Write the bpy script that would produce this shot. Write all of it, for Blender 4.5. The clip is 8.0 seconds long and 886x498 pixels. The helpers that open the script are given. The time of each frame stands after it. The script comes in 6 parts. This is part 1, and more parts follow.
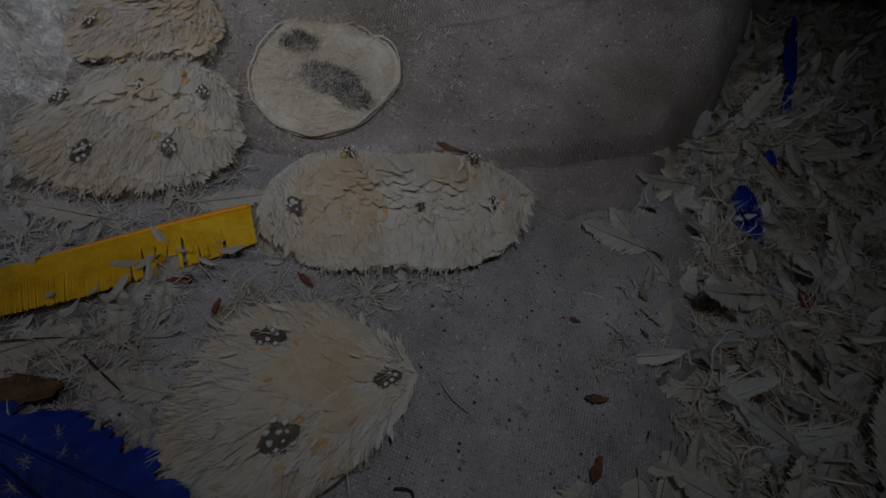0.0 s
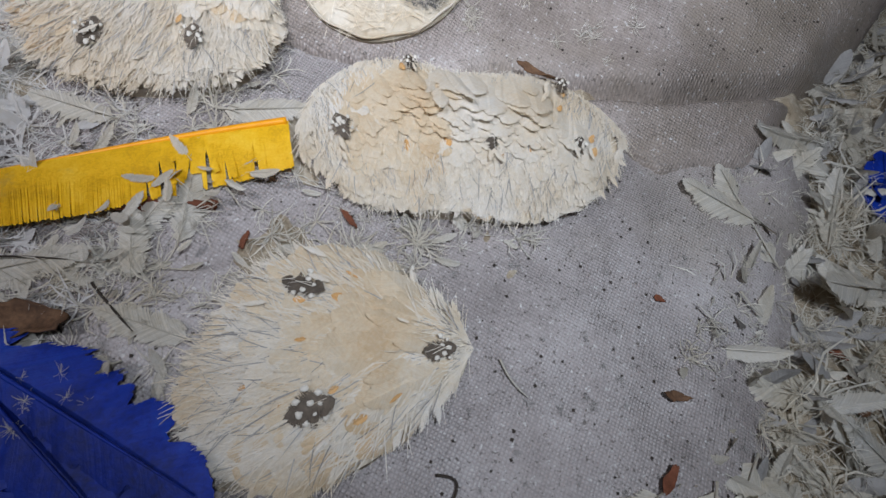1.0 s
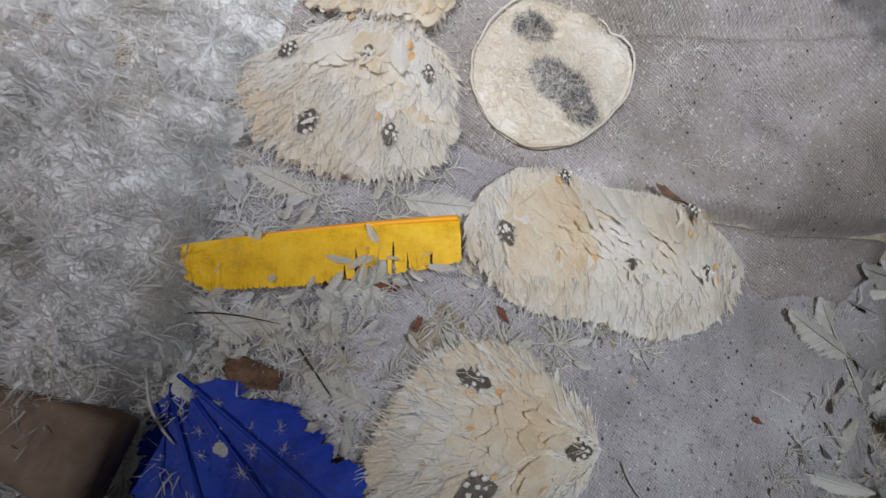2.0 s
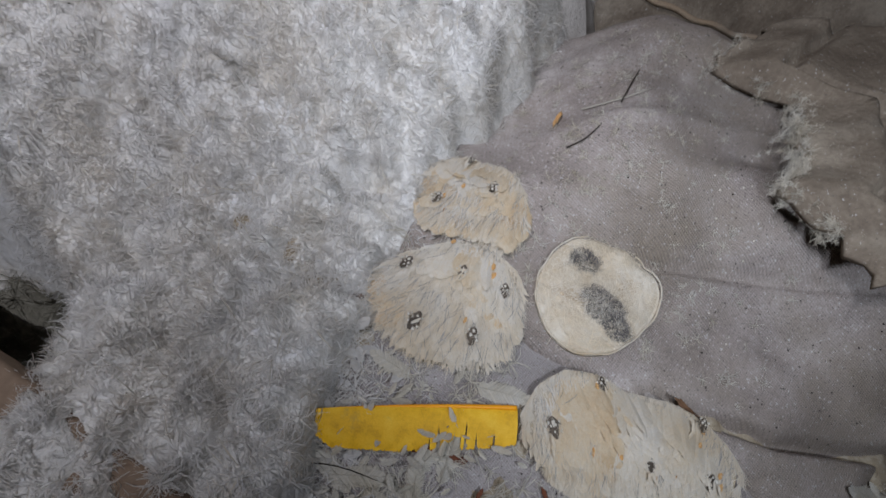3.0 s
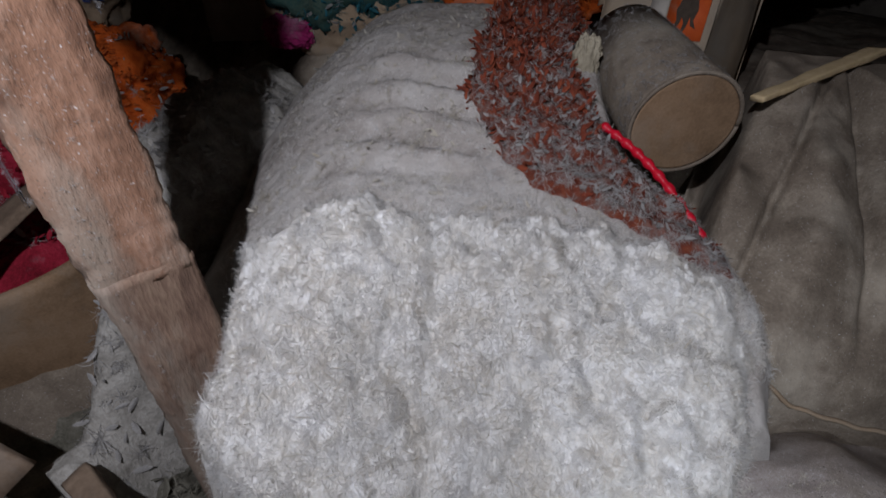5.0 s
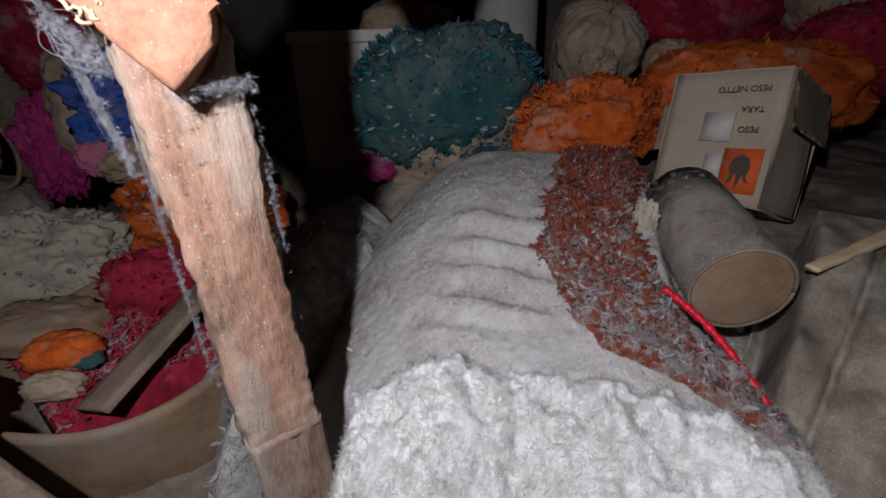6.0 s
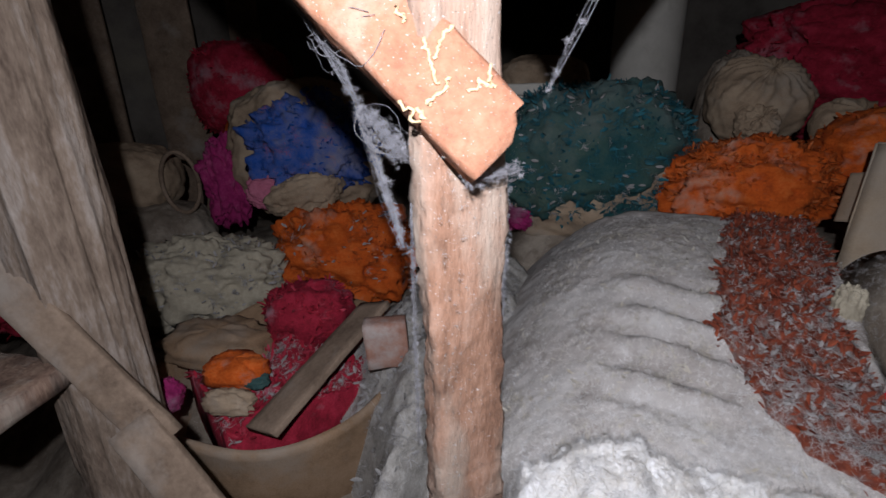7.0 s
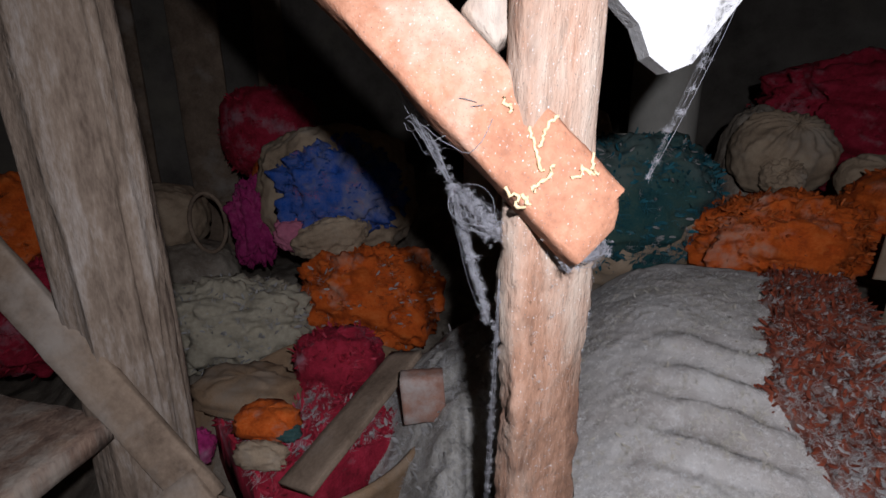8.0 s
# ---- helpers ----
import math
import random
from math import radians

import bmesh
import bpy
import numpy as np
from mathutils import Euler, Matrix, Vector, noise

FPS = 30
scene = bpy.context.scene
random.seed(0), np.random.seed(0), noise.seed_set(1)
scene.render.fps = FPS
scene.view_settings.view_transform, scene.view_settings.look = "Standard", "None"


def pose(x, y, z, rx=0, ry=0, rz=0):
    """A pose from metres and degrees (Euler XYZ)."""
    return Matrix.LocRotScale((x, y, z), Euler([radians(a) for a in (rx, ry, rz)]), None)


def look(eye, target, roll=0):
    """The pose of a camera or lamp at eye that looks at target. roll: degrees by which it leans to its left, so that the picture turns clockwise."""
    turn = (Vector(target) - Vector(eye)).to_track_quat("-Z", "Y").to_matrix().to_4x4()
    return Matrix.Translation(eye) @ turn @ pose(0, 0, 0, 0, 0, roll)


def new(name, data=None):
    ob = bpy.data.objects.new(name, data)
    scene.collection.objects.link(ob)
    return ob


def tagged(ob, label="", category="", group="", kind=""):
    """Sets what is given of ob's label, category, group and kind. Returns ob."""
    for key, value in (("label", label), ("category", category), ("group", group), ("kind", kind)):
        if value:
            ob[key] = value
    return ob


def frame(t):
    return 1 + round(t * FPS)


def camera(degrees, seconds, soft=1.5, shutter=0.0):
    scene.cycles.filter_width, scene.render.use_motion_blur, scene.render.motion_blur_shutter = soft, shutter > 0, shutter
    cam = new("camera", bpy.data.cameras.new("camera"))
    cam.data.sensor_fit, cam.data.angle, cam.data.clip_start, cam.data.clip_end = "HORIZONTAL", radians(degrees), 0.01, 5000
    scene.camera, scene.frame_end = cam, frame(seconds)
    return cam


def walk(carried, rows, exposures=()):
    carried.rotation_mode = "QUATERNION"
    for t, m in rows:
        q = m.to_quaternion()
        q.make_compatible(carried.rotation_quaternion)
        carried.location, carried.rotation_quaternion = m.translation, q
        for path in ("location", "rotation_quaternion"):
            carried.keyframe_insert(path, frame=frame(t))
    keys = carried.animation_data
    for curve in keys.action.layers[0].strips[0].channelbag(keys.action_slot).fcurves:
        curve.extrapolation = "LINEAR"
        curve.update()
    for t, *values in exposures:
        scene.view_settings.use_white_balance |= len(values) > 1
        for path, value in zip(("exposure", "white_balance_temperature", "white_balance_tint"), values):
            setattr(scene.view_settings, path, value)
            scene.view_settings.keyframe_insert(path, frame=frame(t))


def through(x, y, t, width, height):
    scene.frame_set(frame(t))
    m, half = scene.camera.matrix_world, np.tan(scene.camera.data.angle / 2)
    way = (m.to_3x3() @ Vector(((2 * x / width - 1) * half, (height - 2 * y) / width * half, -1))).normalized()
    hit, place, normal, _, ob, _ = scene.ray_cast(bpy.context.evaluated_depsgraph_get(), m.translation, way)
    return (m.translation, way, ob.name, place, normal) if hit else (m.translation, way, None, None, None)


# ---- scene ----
cam = camera(88.1, 8.0, 1.5, 0.15)
PATH = [
    (0, (-0.002, 0.023, 0.617), (-0.014, 1.275, -0.943), -1.2),
    (0.5, (-0.012, 0.047, 0.586), (-0.088, 1.161, -1.073), -1.5),
    (1, (-0.03, 0.07, 0.579), (-0.141, 1.04, -1.167), 0.1),
    (1.5, (-0.074, 0.079, 0.602), (-0.2, 0.994, -1.172), 3.2),
    (1.7, (-0.097, 0.089, 0.619), (-0.24, 1.002, -1.155), 4.1),
    (2.8, (-0.181, 0.093, 0.759), (-0.514, 1.242, -0.844), 6.9),
    (3, (-0.187, 0.088, 0.795), (-0.574, 1.285, -0.761), 6.8),
    (3.5, (-0.258, 0.093, 0.864), (-0.75, 1.367, -0.596), 6.5),
    (4, (-0.372, 0.094, 0.957), (-0.966, 1.442, -0.396), 5.9),
    (4.5, (-0.447, 0.106, 1.093), (-1.163, 1.476, -0.183), 3.6),
    (5, (-0.489, 0.098, 1.223), (-1.335, 1.518, 0.097), 1.2),
    (5.2, (-0.504, 0.088, 1.278), (-1.389, 1.526, 0.206), 0.8),
    (6.3, (-0.531, 0.003, 1.484), (-1.751, 1.383, 0.705), -1.4),
    (6.5, (-0.561, -0.018, 1.499), (-1.841, 1.322, 0.748), -1.2),
    (7, (-0.677, -0.095, 1.503), (-2.111, 1.115, 0.811), -0.6),
    (7.5, (-0.742, -0.141, 1.507), (-2.249, 1.008, 0.868), -0.4),
    (8, (-0.755, -0.165, 1.552), (-2.238, 1.06, 1.006), 0.3),
]
EXPOSURE = [(0.0, -2.05), (0.5, -0.46), (1.0, 0.46), (1.5, 0.45), (3.0, -0.25), (3.5, -0.32), (4.5, -0.45), (5.0, -0.42), (6.5, 0.08), (7.0, 0.0), (8.0, -0.25)]
walk(cam, [(t, look(eye, target, roll)) for t, eye, target, roll in PATH], EXPOSURE)

# ---- light: three fixed spots along the way replace one carried torch; dark closed attic ----
world = bpy.data.worlds.new("attic_dark")
world.use_nodes = True
world.node_tree.nodes["Background"].inputs[0].default_value = (0.5, 0.55, 0.6, 1)
world.node_tree.nodes["Background"].inputs[1].default_value = 0.02
scene.world = world


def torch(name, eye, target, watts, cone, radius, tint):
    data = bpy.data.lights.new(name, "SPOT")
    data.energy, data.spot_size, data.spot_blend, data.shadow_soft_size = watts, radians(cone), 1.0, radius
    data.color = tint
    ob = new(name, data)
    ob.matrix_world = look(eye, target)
    return tagged(ob, "fixed white spot standing in for the carried torch", "light", kind="structure")


torch("torch_stand_in", (0.06, 0.06, 0.82), (0.06, 0.38, 0.36), 8.6, 106, 0.02, (0.755, 0.845, 1.0))
torch("torch_stand_in", (-0.24, 0.06, 1.02), (-0.17, 0.66, 0.55), 14.2, 88, 0.02, (0.79, 0.855, 1.0))
torch("torch_stand_in", (-0.59, -0.19, 1.71), (-1.38, 0.68, 1.12), 90.0, 164, 0.015, (0.83, 0.86, 1.0))


# ---- numeric helpers ----
def lattice(p, seed=0):
    """Smooth value noise in -1..1 for an array of points."""
    i = np.floor(p).astype(np.int64)
    f = p - i
    f = f * f * (3 - 2 * f)

    def h(a, b, c):
        n = (a * 374761393 + b * 668265263 + c * 2147483647 + seed * 1274126177) & 0xFFFFFFFF
        n = ((n ^ (n >> 13)) * 1274126177) & 0xFFFFFFFF
        n = n ^ (n >> 16)
        return (n & 0xFFFF) / 32767.5 - 1.0

    x, y, z = i[..., 0], i[..., 1], i[..., 2]
    fx, fy, fz = f[..., 0], f[..., 1], f[..., 2]
    r = 0
    for dx in (0, 1):
        for dy in (0, 1):
            for dz in (0, 1):
                r = r + h(x + dx, y + dy, z + dz) * (fx if dx else 1 - fx) * (fy if dy else 1 - fy) * (fz if dz else 1 - fz)
    return r


def fbm(p, scale, octaves=3, seed=0):
    p = np.asarray(p, float) * scale
    r, amp = 0, 1.0
    for k in range(octaves):
        r = r + amp * lattice(p + 17.3 * k, seed + k)
        p, amp = p * 2.03, amp * 0.5
    return r


def flat_noise(x, y, scale, octaves=3, seed=0):
    return fbm(np.stack([x, y, 0 * x + 0.37], -1), scale, octaves, seed)


def step(t):
    t = np.clip(t, 0, 1)
    return t * t * (3 - 2 * t)


def clumps(x, y, cell, seed=0):
    """Soft rounded lumps: 1 in the middle of a lump, 0 in the creases between lumps."""
    gx, gy = np.floor(x / cell).astype(np.int64), np.floor(y / cell).astype(np.int64)
    best = np.full(np.shape(x), 9.0)
    for i in (-1, 0, 1):
        for j in (-1, 0, 1):
            cx, cy = gx + i, gy + j
            n = (cx * 374761393 + cy * 668265263 + seed * 1274126177) & 0xFFFFFFFF
            n = ((n ^ (n >> 13)) * 1274126177) & 0xFFFFFFFF
            px, py = (n & 0xFFFF) / 65535.0, ((n >> 16) & 0xFFFF) / 65535.0
            best = np.minimum(best, np.hypot(x / cell - cx - px, y / cell - cy - py))
    return 1 - np.clip(best / 0.9, 0, 1) ** 2


rng = np.random.default_rng(7)


# ---- mesh helpers ----
def solid(name, verts, faces, material, parent=None, label="", smooth=True, uv=None):
    """One mesh object, at top level or under parent."""
    me = bpy.data.meshes.new(name)
    me.from_pydata(np.asarray(verts).tolist(), [], faces if isinstance(faces, list) else faces.tolist())
    if uv is not None:
        layer = me.uv_layers.new(name="UVMap")
        loops = np.empty(len(me.loops), int)
        me.loops.foreach_get("vertex_index", loops)
        layer.data.foreach_set("uv", np.asarray(uv)[loops].ravel())
    if smooth:
        me.polygons.foreach_set("use_smooth", [True] * len(me.polygons))
    me.materials.append(material)
    me.update()
    ob = new(name, me)
    if parent is not None:
        ob.parent = parent
    if label:
        ob["label"] = label
    return ob


def part(name, bm, material, parent, label=""):
    me = bpy.data.meshes.new(name)
    bm.to_mesh(me)
    bm.free()
    me.materials.append(material)
    ob = new(name, me)
    ob.parent = parent
    if label:
        ob["label"] = label
    return ob


def holder(name, label, category, group="", place=(0, 0, 0)):
    ob = new(name)
    ob.empty_display_size = 0.05
    ob.location = place
    return tagged(ob, label, category, group)


def quads(nu, nv, wrap=False):
    a = np.arange(nu * nv).reshape(nu, nv)
    if wrap:
        a = np.concatenate([a, a[:1]], 0)
    return np.stack([a[:-1, :-1], a[1:, :-1], a[1:, 1:], a[:-1, 1:]], -1).reshape(-1, 4)


def mound(name, fn, x0, x1, y0, y1, cell, bottom, material, parent=None, label="", axes=None):
    """A closed heap: its top is z = fn(u, v) over a rectangle of the plan, its sides go down to bottom."""
    nu, nv = int((x1 - x0) / cell) + 1, int((y1 - y0) / cell) + 1
    u, v = np.meshgrid(np.linspace(x0, x1, nu), np.linspace(y0, y1, nv), indexing="ij")
    z = fn(u, v)
    x, y = (u, v) if axes is None else axes(u, v)
    top = np.stack([x, y, z], -1).reshape(-1, 3)
    ids = np.arange(nu * nv).reshape(nu, nv)
    ring = np.concatenate([ids[:, 0], ids[-1, 1:], ids[-2::-1, -1], ids[0, -2:0:-1]])
    low = top[ring].copy()
    low[:, 2] = np.minimum(bottom, low[:, 2] - 0.005)
    n = len(ring)
    faces = quads(nu, nv).tolist()
    base = nu * nv
    for k in range(n):
        faces.append([int(ring[(k + 1) % n]), int(ring[k]), base + k, base + (k + 1) % n])
    faces.append([base + k for k in range(n - 1, -1, -1)])
    uv = np.stack([np.concatenate([u.ravel(), u.ravel()[ring]]), np.concatenate([v.ravel(), v.ravel()[ring]])], -1)
    return solid(name, np.concatenate([top, low]), faces, material, parent, label, uv=uv)


def blob(name, center, radii, turn=(0, 0, 0), material=None, parent=None, label="", power=2.6, wrinkle=0.05, scale=3.0, seed=0, folds=0, fold_depth=0.03, sag=0.0, n=(110, 66), shape=None):
    """A stuffed sack: a rounded closed body with creases, folds that run from its neck, and a sagging belly."""
    nu, nv = n
    th, ph = np.meshgrid(np.linspace(0, 2 * np.pi, nu, endpoint=False), np.linspace(0.0, np.pi, nv), indexing="ij")
    def sp(c):
        return np.sign(c) * np.abs(c) ** (2 / power)
    d = np.stack([sp(np.cos(th)) * sp(np.sin(ph)), sp(np.sin(th)) * sp(np.sin(ph)), sp(np.cos(ph))], -1)
    k = 1 + wrinkle * fbm(d + seed * 3.1, scale, 4, seed)
    ridge = 1 - np.abs(fbm(d * (1.0, 1.0, 0.6) + seed, scale * 1.3, 2, seed + 5))
    k = k + wrinkle * 0.6 * (ridge - 0.6) + wrinkle * 0.30 * fbm(d + seed, scale * 4.5, 3, seed + 9)
    if folds:
        k = k - fold_depth * np.abs(np.sin(th * folds / 2 + 2 * fbm(d, 1.5, 2, seed))) * step((d[..., 2] + 0.1) / 0.9)
    q = d * k[..., None]
    q[..., 2] -= sag * (q[..., 0] ** 2 + q[..., 1] ** 2)
    if shape is not None:
        q = shape(q)
    q = q * radii
    m = np.array(Euler([radians(t) for t in turn]).to_matrix())
    q = q.reshape(-1, 3) @ m.T + center
    return solid(name, q, quads(nu, nv, True), material, parent, label, uv=np.stack([th.ravel() * max(radii) , ph.ravel() * max(radii)], -1))


def loft(path, sections, closed=True):
    """Skin over rings of points; path is only their number."""
    n, k = len(sections), len(sections[0])
    v = np.concatenate(sections)
    f = []
    for i in range(n - 1):
        for j in range(k):
            f.append([i * k + j, i * k + (j + 1) % k, (i + 1) * k + (j + 1) % k, (i + 1) * k + j])
    f.append(list(range(k - 1, -1, -1)))
    f.append([(n - 1) * k + j for j in range(k)])
    return v, f


def timber(a, b, side, width, thick, segments=24, rough=0.003, seed=0, taper=1.0):
    """A sawn piece of wood from a to b, width along side; its arrises are worn and its faces uneven."""
    a, b, side = np.array(a, float), np.array(b, float), np.array(side, float)
    d = (b - a) / np.linalg.norm(b - a)
    side = side - d * (side @ d)
    side /= np.linalg.norm(side)
    nor = np.cross(d, side)
    c = min(width, thick) * 0.12
    hw, ht = width / 2, thick / 2
    prof = []
    for x0, y0, x1, y1 in ((-hw + c, -ht, hw - c, -ht), (hw, -ht + c, hw, ht - c), (hw - c, ht, -hw + c, ht), (-hw, ht - c, -hw, -ht + c)):
        m = 6 if abs(x1 - x0) > abs(y1 - y0) and width > thick else 4
        for t in np.linspace(0, 1, m):
            prof.append((x0 + (x1 - x0) * t, y0 + (y1 - y0) * t))
    prof = np.array(prof)
    rings = []
    for i in range(segments + 1):
        t = i / segments
        s = 1 + (taper - 1) * t
        ring = a + (b - a) * t + prof[:, :1] * s * side + prof[:, 1:] * s * nor
        rad = prof[:, :1] * side + prof[:, 1:] * nor
        rad /= np.linalg.norm(rad, axis=1)[:, None] + 1e-9
        nz = fbm(ring * (1, 1, 0.35) + seed, 24, 3, seed) * rough + fbm(ring + seed, 90, 2, seed + 3) * rough * 0.4
        rings.append(ring + rad * nz[:, None])
    return loft(None, rings)


def tube(points, radius, sides=6, seed=0, uneven=0.0):
    """A round strand along points; radius a number or one per point."""
    p = np.array(points, float)
    r = np.broadcast_to(np.asarray(radius, float), (len(p),))
    t = np.gradient(p, axis=0)
    t /= np.linalg.norm(t, axis=1)[:, None] + 1e-9
    ref = np.array([0.31, 0.2, 0.93])
    s = np.cross(t, ref)
    s /= np.linalg.norm(s, axis=1)[:, None] + 1e-9
    u = np.cross(t, s)
    rings = []
    for i in range(len(p)):
        ang = np.linspace(0, 2 * np.pi, sides, endpoint=False)
        q = np.cos(ang)[:, None] * s[i] + np.sin(ang)[:, None] * u[i]
        k = r[i] * (1 + uneven * lattice((p[i] + q * 0.3) * 60 + seed, seed))
        rings.append(p[i] + q * np.asarray(k).reshape(-1, 1))
    return loft(None, rings)


def joined(pieces):
    vs, fs, off = [], [], 0
    for v, f in pieces:
        vs.append(np.asarray(v))
        fs += [[i + off for i in face] for face in (f if isinstance(f, list) else f.tolist())]
        off += len(v)
    return np.concatenate(vs), fs


# ---- feathers ----
def feather(length, width, barbs=9, splay=0.55, curl=0.25, seed=0, bare=0.1, ragged=0.15):
    """One feather along +y: a bowed vane on both sides of a thin quill, split here and there; z is up. Third: where each point lies across and along the vane."""
    r = np.random.default_rng(seed)
    v, f, uv = [], [], []

    def lift(x, y):
        return curl * length * (y / length) ** 2 * 0.5 - 0.5 * x * x / max(width, 1e-6)

    for side in (-1, 1):
        b = len(v)
        for i in range(barbs + 1):
            t = i / barbs
            w = width * 0.5 * max(0.02, np.sin(np.pi * min(1.0, 0.10 + 0.90 * t ** 0.85))) ** 0.55 * (1 + 0.25 * ragged * r.uniform(-1, 1))
            if r.random() < ragged * 0.5:
                w *= r.uniform(0.55, 0.85)
            y = (bare + (1 - bare) * t) * length
            dz = 0.05 * ragged * width * r.uniform(-1, 1)
            for q, g in ((0.0, 0.0), (0.55, 0.62), (1.0, 1.0)):
                xx, yy = side * w * q, min(y + splay * w * g * (1 - 0.8 * t), length * 1.03)
                v.append((xx, yy, lift(xx, yy) + dz * q))
                uv.append((side * q, t))
        for i in range(barbs):
            for k in (0, 1):
                j = b + i * 3 + k
                q = [j, j + 3, j + 4, j + 1]
                f.append(q if side > 0 else q[::-1])
    b = len(v)
    k = 0.010 * length + 0.0002
    top = lift(0, length * 0.95) + 0.004 * length
    v += [(-k, 0, 0.004 * length), (k, 0, 0.004 * length), (k * 0.4, length * 0.95, top), (-k * 0.4, length * 0.95, top)]
    uv += [(0, 0)] * 4
    f.append([b, b + 1, b + 2, b + 3])
    return np.array(v), np.array(f), np.array(uv)


def tuft(size, strands=11, seed=0):
    """A tuft of down: fine curling strands that spring from one point."""
    r = np.random.default_rng(seed)
    v, f = [], []
    for k in range(strands):
        ang, el = r.uniform(0, 2 * np.pi), r.uniform(-0.1, 0.6)
        turn, sink = r.uniform(-2.4, 2.4), r.uniform(-1.2, 0.4)
        ln, w = size * r.uniform(0.5, 1.2), size * r.uniform(0.008, 0.026)
        c = np.zeros(3)
        b = len(v)
        for i, ww in enumerate((0.6, 1.0, 0.8, 0.15)):
            d = np.array([np.cos(ang) * np.cos(el), np.sin(ang) * np.cos(el), np.sin(el)])
            s = np.array([-np.sin(ang), np.cos(ang), 0.3 * r.uniform(-1, 1)])
            v += [c - s * w * ww, c + s * w * ww]
            c = c + d * ln / 3
            ang, el = ang + turn / 3, el + sink / 3
        f += [[b + 2 * i, b + 2 * i + 1, b + 2 * i + 3, b + 2 * i + 2] for i in range(3)]
    return np.array(v), np.array(f), np.zeros((len(v), 2))


def strew(templates, places, normals, yaw, tilt, size):
    """Many copies of the templates as one mesh: returns vertices, faces and vane coordinates."""
    n = len(places)
    pick = rng.integers(0, len(templates), n)
    nz = normals / np.linalg.norm(normals, axis=1)[:, None]
    fwd = np.stack([-np.sin(yaw), np.cos(yaw), 0 * yaw], -1)
    fwd = fwd - nz * np.sum(fwd * nz, 1)[:, None]
    fwd /= np.linalg.norm(fwd, axis=1)[:, None] + 1e-9
    ct, st = np.cos(tilt)[:, None], np.sin(tilt)[:, None]
    fwd, up = fwd * ct + nz * st, nz * ct - fwd * st
    sx = np.cross(fwd, up)
    vs, fs, us, off = [], [], [], 0
    for k, (tv, tf, tu) in enumerate(templates):
        idx = np.nonzero(pick == k)[0]
        if not len(idx):
            continue
        p = places[idx][:, None] + size[idx][:, None, None] * (tv[None, :, :1] * sx[idx][:, None] + tv[None, :, 1:2] * fwd[idx][:, None] + tv[None, :, 2:] * up[idx][:, None])
        vs.append(p.reshape(-1, 3))
        fs.append((tf[None] + (np.arange(len(idx)) * len(tv))[:, None, None] + off).reshape(-1, tf.shape[1]))
        us.append(np.tile(tu, (len(idx), 1)))
        off += len(idx) * len(tv)
    return np.concatenate(vs), np.concatenate(fs), np.concatenate(us)


def slope(fn, x, y, e=0.006):
    return np.stack([-(fn(x + e, y) - fn(x - e, y)) / (2 * e), -(fn(x, y + e) - fn(x, y - e)) / (2 * e), np.ones_like(x)], -1)


